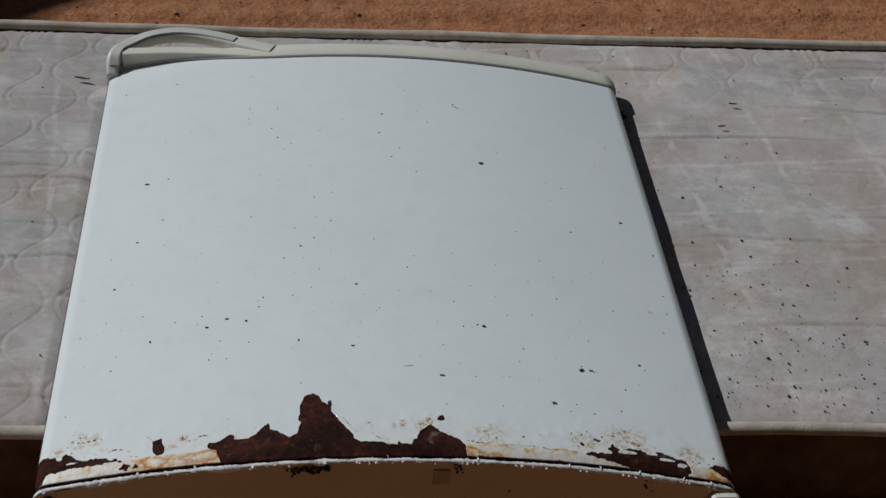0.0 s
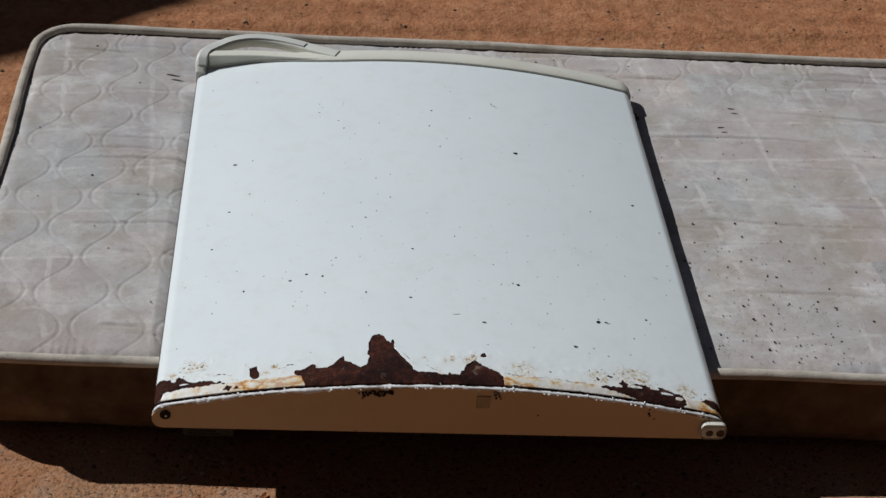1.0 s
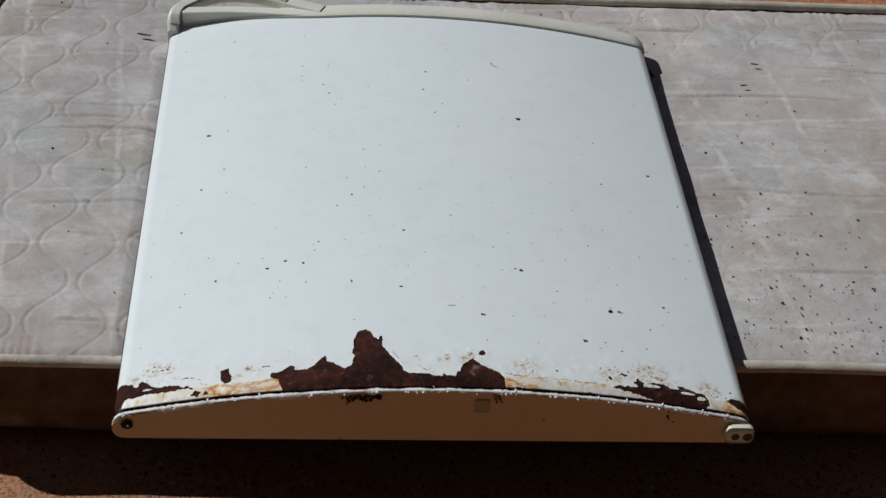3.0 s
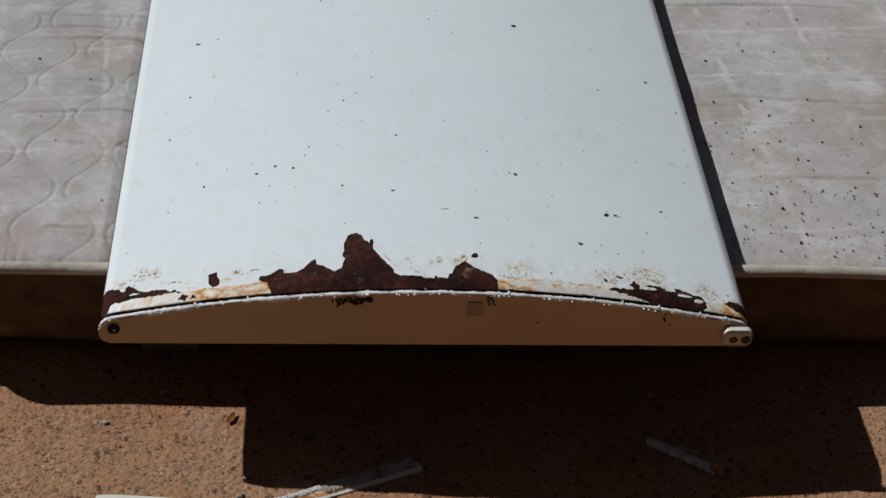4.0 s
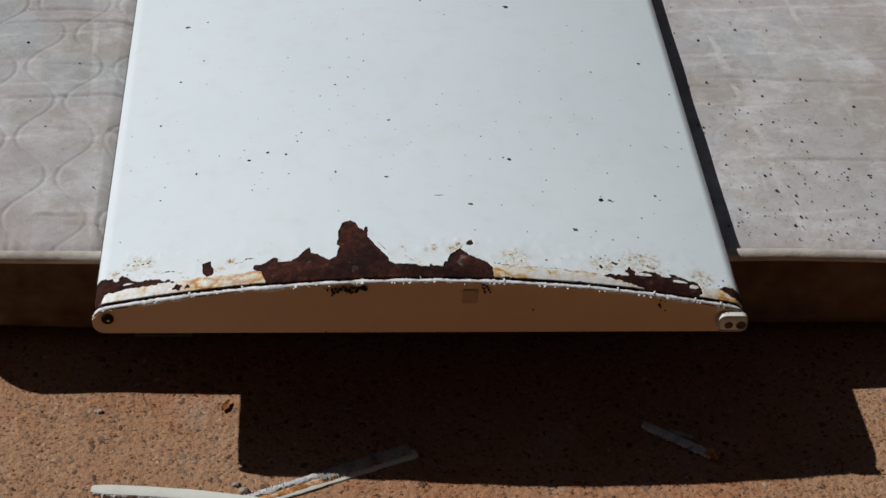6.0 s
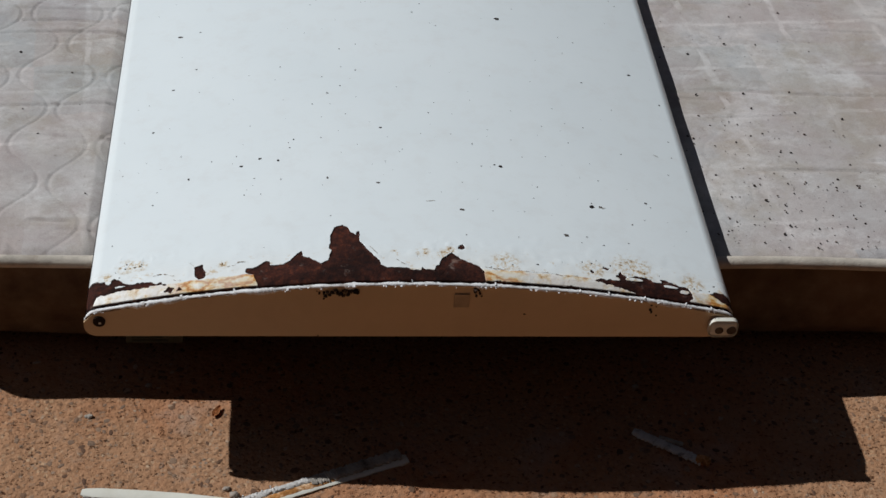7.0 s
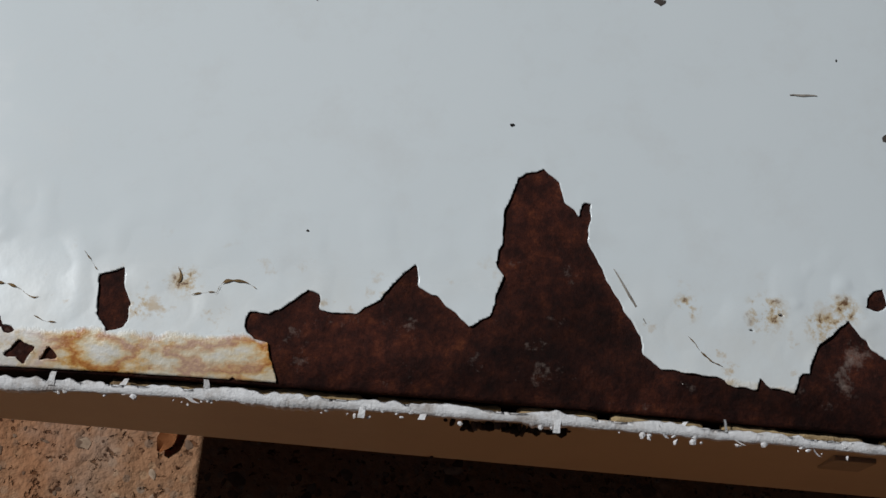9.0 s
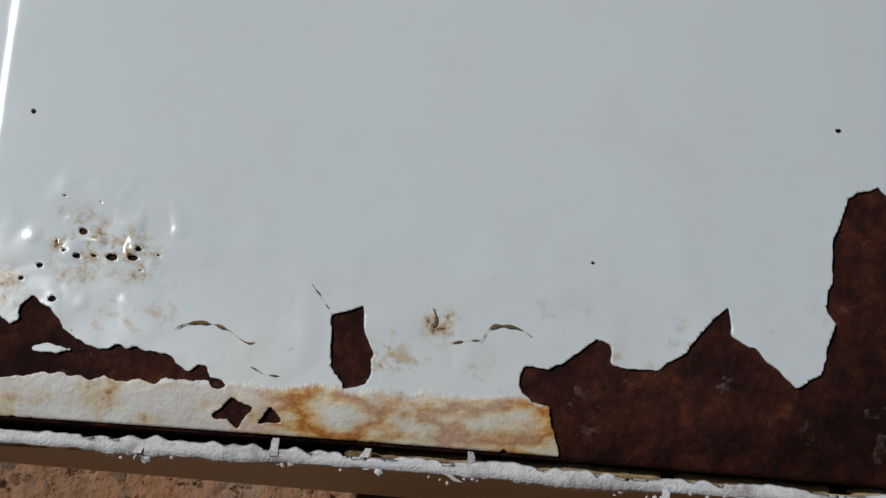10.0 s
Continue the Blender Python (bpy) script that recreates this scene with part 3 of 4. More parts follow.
# outlines of the places where the enamel has flaked off, in millimetres from the middle of the lower edge
FLAKED = (
    ((-145, 3), (-145, 9), (-149, 20), (-153, 21), (-156.5, 25), (-155.5, 30), (-149, 29), (-142, 34), (-138, 38), (-134.5, 36.5), (-133.5, 32), (-130, 31), (-123, 31.3), (-116, 36), (-111, 43), (-105, 49.5), (-104.5, 42), (-98, 38.5), (-93, 35), (-87.5, 30), (-80, 35), (-70, 25), (-70, 3)),
    ((-85, 3), (-85, 28), (-81, 35), (-78, 47), (-81, 51), (-79, 57), (-79, 67), (-75, 80.5), (-67, 84), (-62, 80), (-59.5, 73.5), (-55, 69), (-53.8, 74), (-51, 74), (-52, 61), (-43.5, 45.5), (-38, 37), (-34, 31), (-33, 26), (-27, 22), (-20, 21), (-20, 3)),
    ((-24, 3), (-20, 21), (-7, 20), (-4, 18), (3, 18), (4, 22), (7.5, 18.8), (15, 18), (18, 24.5), (20, 25), (23, 34), (33, 43), (43, 33), (57, 25), (61, 19), (62, 3)),
    ((-203, 39), (-199, 40.5), (-195.5, 41.5), (-195, 36), (-192, 30), (-193, 22), (-198.5, 21), (-202, 26)),
    ((-304, 40), (-291, 37), (-284, 35), (-281, 31), (-276, 38), (-271, 34), (-265, 30), (-258, 25), (-254, 28), (-249, 27), (-240, 25), (-236, 22), (-234, 24), (-226, 19), (-236, 20), (-250, 18.5), (-268, 19.5), (-284, 17), (-304, 18)),
    ((-304, 3), (-304, 40), (-297, 36), (-294, 22), (-291, 15), (-293, 9), (-291, 3)),
    ((165, 17), (172, 21), (178, 19), (186, 25), (192, 32), (199, 27), (206, 29.5), (218, 28), (234, 30), (246, 26), (257, 24), (260, 14), (256, 8), (240, 5), (215, 6), (196, 10), (183, 13)),
    ((277, 20), (285, 25), (304, 22), (304, 10), (292, 12)),
    ((38.5, 48), (41, 54), (44.5, 55), (46, 50), (43, 47)),
    ((-229, 12), (-225, 16.5), (-220, 14.5), (-223, 9.5)), ((-218.5, 10.5), (-215.5, 15), (-212.5, 12)),
    ((161, 29), (164, 31.5), (167, 29), (165, 27)), ((174, 35), (178, 37.5), (182, 36), (179, 33)),
)


def flake_field(X, Y):
    """Distance to the nearest flaked outline, negative inside."""
    best = np.full(X.shape, 1e9)
    for ring in FLAKED:
        p = np.array(ring) / 1000.0
        inside = np.zeros(X.shape, bool)
        dist = np.full(X.shape, 1e9)
        for a, b in zip(p, np.roll(p, -1, axis=0)):
            e = b - a
            t = np.clip(((X - a[0]) * e[0] + (Y - a[1]) * e[1]) / (e @ e), 0, 1)
            dist = np.minimum(dist, np.hypot(X - a[0] - t * e[0], Y - a[1] - t * e[1]))
            if e[1] != 0:
                cross = ((a[1] > Y) != (b[1] > Y)) & (X < e[0] * (Y - a[1]) / e[1] + a[0])
                inside ^= cross
        best = np.minimum(best, np.where(inside, -dist, dist))
    return best


def build_paint(door):
    """The enamel film over the steel, broken off along the lower edge."""
    dx, y0, y1 = 0.0006, 0.0086, 0.0944
    xs = np.linspace(-DOOR_HALF, DOOR_HALF, 1001)
    ys = np.arange(y0, y1 + 1e-6, dx)
    X, Y = np.meshgrid(xs, ys)
    F = flake_field(X, Y)
    J = np.array([[0.0008 * nz(x * 260, y * 260) + 0.0002 * nz(x * 900, y * 900, 3.0) for x in xs] for y in ys])
    F = F + J * (1.0 + 1.3 * ((X < -0.225) | (X > 0.15)))
    # pin holes of rust blisters in patches
    rng = random.Random(5)
    for cx, cy, sx, sy, n in ((-0.267, 0.052, 0.007, 0.005, 11), (-0.2525, 0.0505, 0.004, 0.004, 7), (-0.284, 0.041, 0.006, 0.003, 5), (0.006, 0.043, 0.004, 0.002, 3), (0.085, 0.032, 0.014, 0.006, 7), (0.19, 0.036, 0.03, 0.004, 12), (0.275, 0.028, 0.010, 0.003, 4)):
        for _ in range(n):
            x, y, rad = rng.gauss(cx, sx), rng.gauss(cy, sy), rng.uniform(0.0002, 0.0009)
            F = np.minimum(F, np.hypot((X - x) * rng.uniform(0.5, 1.0), Y - y) - rad + 1.3 * J)
    # islands of enamel left standing in the rust
    for cx, cy, w, h in ((0.203, 0.0245, 0.0085, 0.0022), (0.184, 0.0225, 0.006, 0.0024), (0.226, 0.0265, 0.005, 0.0022), (0.238, 0.0215, 0.006, 0.0016), (0.252, 0.0175, 0.005, 0.0022), (-0.268, 0.0255, 0.004, 0.0010)):
        F = np.maximum(F, h - np.hypot((X - cx) * h / w, Y - cy) + 1.2 * J)
    # the lowest rim is nibbled
    rim = np.array([0.0022 * max(0, nz(x * 60, 8.0)) + 0.0012 * nz(x * 420, 2.0) for x in xs])
    F = np.minimum(F, Y - y0 - rim[None, :] + 0.0006)
    verts, faces, index = [], [], {}

    def vert(x, y, f):
        key = (round(x * 1e6), round(y * 1e6))
        if key not in index:
            index[key] = len(verts)
            lift = 0.0002 * math.exp(-max(f, 0) / 0.0035) * (0.6 + 0.9 * nz(x * 120, y * 120, 6.0))
            blister = 0.0005 * max(0.0, nz(x * 95, y * 95, 1.5)) * max(0.0, 1 - abs(y - 0.035) / 0.045)
            for cx, cy in ((-0.266, 0.052), (-0.2525, 0.0505), (0.028, 0.045), (0.200, 0.034)):
                blister += 0.0009 * max(0.0, nz(x * 190, y * 190, 4.5) - 0.1) * math.exp(-((x - cx) ** 2 + (y - cy) ** 2) / 0.00018)
            verts.append((x, y, top(x) + fold(y) + 0.0004 + max(0, lift) + blister))
        return index[key]

    rows, cols = F.shape
    for j in range(rows - 1):
        for i in range(cols - 1):
            c = ((i, j), (i + 1, j), (i + 1, j + 1), (i, j + 1))
            fs = [F[q[1], q[0]] for q in c]
            if max(fs) <= 0:
                continue
            if min(fs) > 0:
                faces.append([vert(xs[q[0]], ys[q[1]], f) for q, f in zip(c, fs)])
                continue
            poly = []
            for k in range(4):
                (a, b), (fa, fb) = (c[k], c[(k + 1) % 4]), (fs[k], fs[(k + 1) % 4])
                if fa > 0:
                    poly.append(vert(xs[a[0]], ys[a[1]], fa))
                if (fa > 0) != (fb > 0):
                    t = fa / (fa - fb)
                    poly.append(vert(xs[a[0]] + t * (xs[b[0]] - xs[a[0]]), ys[a[1]] + t * (ys[b[1]] - ys[a[1]]), 0.0))
            poly = [p for k, p in enumerate(poly) if p != poly[k - 1]]
            if len(poly) > 2:
                faces.append(poly)
    # the thickness of the film along the broken edges
    count = {}
    for f in faces:
        for a, b in zip(f, f[1:] + f[:1]):
            count[(a, b)] = count.get((a, b), 0) + 1
    low = {}
    for (a, b) in list(count):
        if (b, a) in count:
            continue
        if all(verts[i][1] > y1 - 1e-5 for i in (a, b)) or all(abs(verts[i][0]) > DOOR_HALF - 1e-5 for i in (a, b)):
            continue
        for i in (a, b):
            if i not in low:
                low[i] = len(verts)
                x, y, _ = verts[i]
                verts.append((x, y, top(x) + fold(y) - 0.0004))
        faces.append([b, a, low[a], low[b]])
    # the whole upper face and the two long sides
    last = [index[(round(x * 1e6), round(ys[-1] * 1e6))] for x in xs]
    prev = last
    for y in (0.12, 0.2, 0.35, 0.5, DOOR_LEN):
        row = []
        for x in xs:
            row.append(len(verts))
            verts.append((x, y if y < DOOR_LEN else far_edge(x), top(x) + 0.0004))
        faces += [(prev[i], prev[i + 1], row[i + 1], row[i]) for i in range(cols - 1)]
        prev = row
    for s in (-1, 1):
        n = len(verts)
        for y in (0.03, 0.2, 0.45, far_edge(s * DOOR_HALF)):
            for z in (top(DOOR_HALF) + 0.0004, 0.1275):
                verts.append((s * (DOOR_HALF + 0.0006), y, z))
        faces += [(n + 2 * k, n + 2 * k + 2, n + 2 * k + 3, n + 2 * k + 1) for k in range(3)]
    part_mesh("enamel", raw("enamel", verts, faces, ENAMEL), door, "glossy white enamel, flaked off along the lower edge")


def shell(bm, y0, y1, drop, half, z0, n=90):
    """A solid of the door's section between two ends."""
    rows = []
    for y in (y0, y1):
        row = [bm.verts.new((half, y, z0)), bm.verts.new((-half, y, z0))]
        row += [bm.verts.new((x, y, top(x) - drop + fold(y) * (1 if drop < 0.004 else 0))) for x in np.linspace(-half, half, n)]
        rows.append(row)
    m = len(rows[0])
    for i in range(m):
        bm.faces.new((rows[0][i], rows[0][(i + 1) % m], rows[1][(i + 1) % m], rows[1][i]))
    bm.faces.new(rows[0])
    bm.faces.new(rows[1][::-1])
    bmesh.ops.recalc_face_normals(bm, faces=bm.faces)


def build_door():
    door = thing("refrigerator_door", (0, 0.33, DOOR_Z), "white enamelled refrigerator door with rusted lower edge lying on the mattress", "refrigerator door")
    # steel sheet under the enamel
    xs = np.linspace(-DOOR_HALF, DOOR_HALF, 241)
    ysteel = list(np.arange(0.0078, 0.022, 0.0012)) + list(np.arange(0.024, 0.10, 0.002)) + [0.15, 0.3, 0.5, DOOR_LEN - 0.001]
    verts = [(x, y, top(x) + fold(y) + (0.0004 * nz(x * 160, y * 160) if y < 0.11 else 0) - 0.0002) for y in ysteel for x in xs]
    w = len(xs)
    faces = [(j * w + i, j * w + i + 1, (j + 1) * w + i + 1, (j + 1) * w + i) for j in range(len(ysteel) - 1) for i in range(w - 1)]
    n = len(verts)
    for i, x in enumerate(xs):
        verts.append((x, 0.0080, top(x) + fold(0.0078) - 0.004))
    faces += [(i + 1, i, n + i, n + i + 1) for i in range(w - 1)]
    for s, col in ((-1, 0), (1, w - 1)):
        n = len(verts)
        for y in (0.0078, 0.05, DOOR_LEN - 0.001):
            verts += [(s * DOOR_HALF, y, top(DOOR_HALF)), (s * DOOR_HALF, y, 0.1275)]
        faces += [(n + 2 * k, n + 2 * k + 2, n + 2 * k + 3, n + 2 * k + 1) for k in range(2)]
    part_mesh("steel_skin", raw("steel_skin", verts, faces, RUST), door, "dark brown rusted steel sheet")
    build_paint(door)
    # filling and seam floor are near-black: the seam's shade is in their colour
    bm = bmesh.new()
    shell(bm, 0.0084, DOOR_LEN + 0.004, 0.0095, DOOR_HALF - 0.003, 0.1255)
    part("foam_core", bm, VOID, door, "foam filling coloured near-black for the shade in the open seam")
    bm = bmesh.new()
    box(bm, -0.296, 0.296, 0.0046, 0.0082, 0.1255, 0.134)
    part("seam_floor", bm, VOID, door, "near-black sheet painting the shade in the open seam", smooth=False)
    # underside coloured near-black so that it bounces no light into the shade
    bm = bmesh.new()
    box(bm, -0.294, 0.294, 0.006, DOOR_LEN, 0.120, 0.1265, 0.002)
    part("inner_liner", bm, VOID, door, "underside coloured near-black to deepen the shade below")

    # plastic end cap with a ragged upper lip
    bm = bmesh.new()
    hw, rc = DOOR_HALF + 0.0015, 0.011
    outline = [(hw - rc + rc * math.sin(a * math.pi / 12), DOOR_Z + rc - rc * math.cos(a * math.pi / 12)) for a in range(6, -1, -1)]
    outline += [(-q, z) for q, z in outline[::-1]]
    outline += [(q, top(max(-0.3, min(0.3, q))) - 0.0062) for q in np.linspace(-hw, hw, 100)]
    outline = [(q + (0.003 if q > 0.285 else 0.0), z) for q, z in outline]
    # the cap leans back a little towards the lip
    front = [bm.verts.new((q, 0.055 * (z - DOOR_Z), z)) for q, z in outline]
    rear = [bm.verts.new((q, 0.055 * (z - DOOR_Z) + 0.0022, z)) for q, z in outline]
    bm.faces.new(front)
    bm.faces.new(rear[::-1])
    for i in range(len(front)):
        j = (i + 1) % len(front)
        bm.faces.new((front[i], rear[i], rear[j], front[j]))
    bmesh.ops.recalc_face_normals(bm, faces=bm.faces)
    cap = part("end_cap", bm, CAP_BEIGE, door, "beige plastic end cap")
    xs = np.linspace(-DOOR_HALF - 0.001, DOOR_HALF + 0.001, 1500)
    verts, faces = [], []
    for i, x in enumerate(xs):
        z = top(min(max(x, -0.3), 0.3)) - 0.0036
        rag = 0.0018 * max(0, nz(x * 45, 1.0)) + 0.0006 * max(0, nz(x * 110, 5.0)) + 0.0002 * nz(x * 600, 2.0)
        hang = 0.0042 * max(0, nz(x * 30, 11.0)) ** 1.5 + 0.0022 * max(0, nz(x * 160, 12.0)) + 0.0006 * abs(nz(x * 500, 13.0))
        for hx, hw, hh in ((-0.246, 0.014, 0.0050), (-0.222, 0.006, 0.0048), (-0.140, 0.014, 0.0052), (-0.062, 0.005, 0.0046), (0.058, 0.006, 0.0036), (0.175, 0.012, 0.0026), (0.235, 0.016, 0.0034)):
            hang += hh * math.exp(-((x - hx) / hw) ** 2) * (0.55 + 0.75 * abs(nz(x * 420, 31.0)))
        back = 0.0020 + 0.0018 * nz(x * 60, 3.0) + 0.0010 * nz(x * 300, 4.0)
        j1, j2, j3 = (0.0004 * nz(x * 220, 20.0 + q) for q in range(3))
        ring = ((back, z - 0.001), (back - 0.0006, z + 0.5 * rag + j1), (0.0012, z + 0.3 * rag - j2), (0.0002 + j3, z + rag * 0.6), (-0.0012 - 0.22 * hang + j1, z - 0.0002 + j2), (-0.0015 - 0.25 * hang - j3, z - 0.0010 - hang), (-0.0007, z - 0.0016 - hang * 1.1), (0.0, z - 0.0020 - hang * 0.8))
        verts += [(x, y + 0.0036, q) for y, q in ring]
    k = 8
    for i in range(len(xs) - 1):
        for j in range(k):
            a, b = i * k + j, i * k + (j + 1) % k
            faces.append((a, b, b + k, a + k))
    part_mesh("lip", raw("lip", verts, faces, FLAKE_WHITE), cap, "chalky white ragged lip")
    rng = random.Random(8)
    v, f = [], []
    x = -0.292
    while x < 0.29:
        zz = top(x) - 0.0036
        for _ in range(rng.randint(1, 2)):
            o = len(v)
            w2, ln, tw = rng.uniform(0.0004, 0.0012), rng.uniform(0.0018, 0.0055), rng.uniform(-0.9, 0.9)
            cx, cy = x + rng.gauss(0, 0.003), rng.uniform(-0.0005, 0.0036)
            for k in range(5):
                u = k / 4
                for q in (-1, 1):
                    v.append((cx + q * w2 * (1 - 0.5 * u * rng.random()) + tw * 0.004 * u, cy + ln * u, zz + 0.0007 * math.sin(3 * u + tw * 5) + 0.0006 * q * tw))
            f.extend((o + 2 * k, o + 2 * k + 1, o + 2 * k + 3, o + 2 * k + 2) for k in range(4))
        for _ in range(rng.randint(3, 16)):
            xx = x + rng.gauss(0, 0.006)
            pebble_data(v, f, (xx, rng.uniform(0.0002, 0.0040), top(max(-0.3, min(0.3, xx))) - 0.0044 - abs(rng.gauss(0, 0.0006))), rng.uniform(0.0003, 0.0013), 0.7, rng)
        x += rng.uniform(0.016, 0.050)
    part_mesh("flake_litter", raw("flake_litter", v, f, FLAKE_WHITE, smooth=False), cap, "loose white flakes", "stuff")
    v, f = [], []
    for cx, n, sp in ((-0.077, 26, 0.010), (-0.062, 20, 0.006), (0.056, 8, 0.004), (0.22, 4, 0.003)):
        for _ in range(n):
            x = rng.gauss(cx, sp)
            pebble_data(v, f, (x, 0.0024 - rng.random() * 0.0012, top(x) - 0.0085 - abs(rng.gauss(0, 0.0035))), rng.uniform(0.0007, 0.0024), 0.8, rng)
    part_mesh("soot_litter", raw("soot_litter", v, f, DARK_CRUMB, smooth=False), cap, "black crumbs stuck under the lip", "stuff")
    # yellowed insulation in the seam
    rng = random.Random(31)
    v, f = [], []
    for x0, x1 in ((-0.196, -0.162), (-0.158, -0.118), (-0.114, -0.075), (-0.070, -0.045), (-0.041, -0.012), (-0.006, 0.040), (0.046, 0.066), (0.07, 0.10), (0.13, 0.15)):
        n = int((x1 - x0) / 0.0012) + 2
        o = len(v)
        deep = rng.uniform(0.0008, 0.0028) + (0.0016 if x0 < -0.11 else 0.0)
        for i in range(n + 1):
            u = i / n
            x = x0 + (x1 - x0) * u
            rr = 0.0019 * min(1.0, 0.55 + 18 * min(u, 1 - u)) * (1 + 0.55 * nz(x * 90, 4.0) + 0.25 * nz(x * 420, 8.0))
            for k in range(8):
                a = k * math.pi / 4
                v.append((x, 0.0064 + rr * math.cos(a) * 0.9, top(x) - 0.0068 - deep + rr * math.sin(a)))
        for i in range(n):
            for k in range(8):
                q, w2 = o + i * 8 + k, o + i * 8 + (k + 1) % 8
                f.append((q, q + 8, w2 + 8, w2))
        f.append(list(range(o + 7, o - 1, -1)))
        f.append(list(range(o + n * 8, o + n * 8 + 8)))
    part_mesh("insulation", raw("insulation", v, f, FOAM), door, "yellowed insulating foam in the open seam", "stuff")

    # screw hole, hinge bush and tape mark on the end cap
    def disc(bm, x, z, y0, y1, r, n=24, sx=1.0):
        m = Matrix.Translation((x, (y0 + y1) / 2, z)) @ Matrix.Diagonal((sx, 1, 1, 1)) @ Matrix.Rotation(radians(90), 4, 'X')
        bmesh.ops.create_cone(bm, cap_ends=True, segments=n, radius1=r, radius2=r, depth=abs(y1 - y0), matrix=m)
    # the hole is a flat disc, its inner shade painted near-black
    bm = bmesh.new()
    disc(bm, -0.2875, 0.1405, -0.0006, 0.002, 0.0056)
    hole = part("screw_hole", bm, VOID, cap, "dark screw hole")
    bm = bmesh.new()
    disc(bm, -0.2868, 0.1395, -0.0012, -0.0004, 0.0012, 12)
    part("screw", bm, STEEL, cap, "dull steel screw")
    bm = bmesh.new()
    box(bm, 0.275, 0.3028, -0.007, 0.001, 0.1275, 0.1480, 0.0065, 5)
    boss = part("hinge_bush", bm, CREAM, cap, "white plastic hinge bush with two holes")
    # sockets are flat discs too, coloured dark for the shade inside
    for x, r in ((0.2845, 0.0040), (0.2962, 0.0046)):
        bm = bmesh.new()
        disc(bm, x, 0.1375, -0.0076, -0.0045, r)
        part("socket", bm, LEAF_AND_SHADE, cap, "dark hinge socket")
    bm = bmesh.new()
    box(bm, 0.0335, 0.0475, 0.0012, 0.004, 0.158, 0.174, 0.0003, 1)
    part("tape_mark", bm, material_plain("brown_tape_residue", (0.40, 0.29, 0.18), 0.7, 0.15, 90), cap, "square brown tape mark")
    v, f = [], []
    for x, z in ((0.224, 0.149), (0.10, 0.150), (-0.09, 0.124)):
        pebble_data(v, f, (x, 0.055 * (z - DOOR_Z) - 0.0003, z), 0.0013, 0.7, rng)
    part_mesh("dirt_dots", raw("dirt_dots", v, f, DARK_CRUMB), cap, "", "stuff")

    # far end trim and its pull handle
    bm = bmesh.new()
    secs = ((DOOR_LEN + 0.0005, 0.0), (DOOR_LEN + 0.001, 0.0032), (DOOR_LEN + 0.004, 0.0046), (DOOR_LEN + 0.024, 0.0040), (DOOR_LEN + 0.030, 0.001), (DOOR_LEN + 0.032, -0.006))
    rows = []
    hw = DOOR_HALF + 0.002
    for y, up in secs:
        def slide(x):
            return y + (far_edge(x) - DOOR_LEN) * max(0.0, 1 - (y - DOOR_LEN) / 0.032)
        row = [bm.verts.new((hw, y, DOOR_Z)), bm.verts.new((-hw, slide(-hw), DOOR_Z))]
        row += [bm.verts.new((x, slide(x), top(min(max(x, -0.3), 0.3)) + up)) for x in np.linspace(-hw, hw, 80)]
        rows.append(row)
    m = len(rows[0])
    for a, b in zip(rows, rows[1:]):
        for i in range(m):
            bm.faces.new((a[i], a[(i + 1) % m], b[(i + 1) % m], b[i]))
    bm.faces.new(rows[0])
    bm.faces.new(rows[-1][::-1])
    bmesh.ops.recalc_face_normals(bm, faces=bm.faces)
    trim = part("end_trim", bm, CREAM, door, "aged cream plastic end trim")
    path = smooth_path([(-0.2950, 0.672, 0.143), (-0.2945, 0.688, 0.157), (-0.285, 0.706, 0.168), (-0.262, 0.721, 0.176), (-0.232, 0.728, 0.180), (-0.200, 0.726, 0.181), (-0.168, 0.715, 0.182), (-0.140, 0.701, 0.1825), (-0.110, 0.687, 0.1835)], 60)
    # raised bar inside the loop
    bm = bmesh.new()
    rows = []
    for i in range(31):
        x = -0.284 + 0.150 * i / 30
        zt = 0.177 + 0.009 * i / 30
        lo = top(x) - 0.004
        ys = far_edge(x) + 0.0015
        rows.append([bm.verts.new((x, y, z)) for y, z in ((ys, lo), (ys, zt - 0.001), (ys + 0.001, zt), (ys + 0.014, zt), (ys + 0.0155, zt - 0.002), (ys + 0.0155, lo))])
    for q, w2 in zip(rows, rows[1:]):
        for j in range(6):
            bm.faces.new((q[j], q[(j + 1) % 6], w2[(j + 1) % 6], w2[j]))
    bm.faces.new(rows[0])
    bm.faces.new(rows[-1][::-1])
    bmesh.ops.recalc_face_normals(bm, faces=bm.faces)
    part("handle_bar", bm, CREAM, door, "raised cream bar behind the loop handle", smooth=False)
    n = len(path)

    def grip_height(k):
        u = min(1.0, max(0.0, (k - 0.12) / 0.22))
        return 0.034 - 0.021 * u * u * (3 - 2 * u)

    def handle_ring(i):
        k = i / (n - 1)
        return rounded_ring(0.013 + 0.006 * min(1, k * 3), grip_height(k), 0.0035)
    bm = bmesh.new()
    tube(bm, path, handle_ring)
    grip = part("handle", bm, GRIP, door, "curved loop pull handle in greyed cream plastic")
    bm = bmesh.new()
    sub = path[3:50]
    tube(bm, [p + Vector((0, 0, grip_height((i + 3) / (n - 1)) / 2 + 0.0004)) for i, p in enumerate(sub)], lambda i: [(0.0078, 0), (0.0072, 0.0012), (-0.0028, 0.0012), (-0.0034, 0)])
    part("grip_strip", bm, HANDLE_GREY, grip, "grey grip strip")
    rng = random.Random(91)
    v, f = [], []
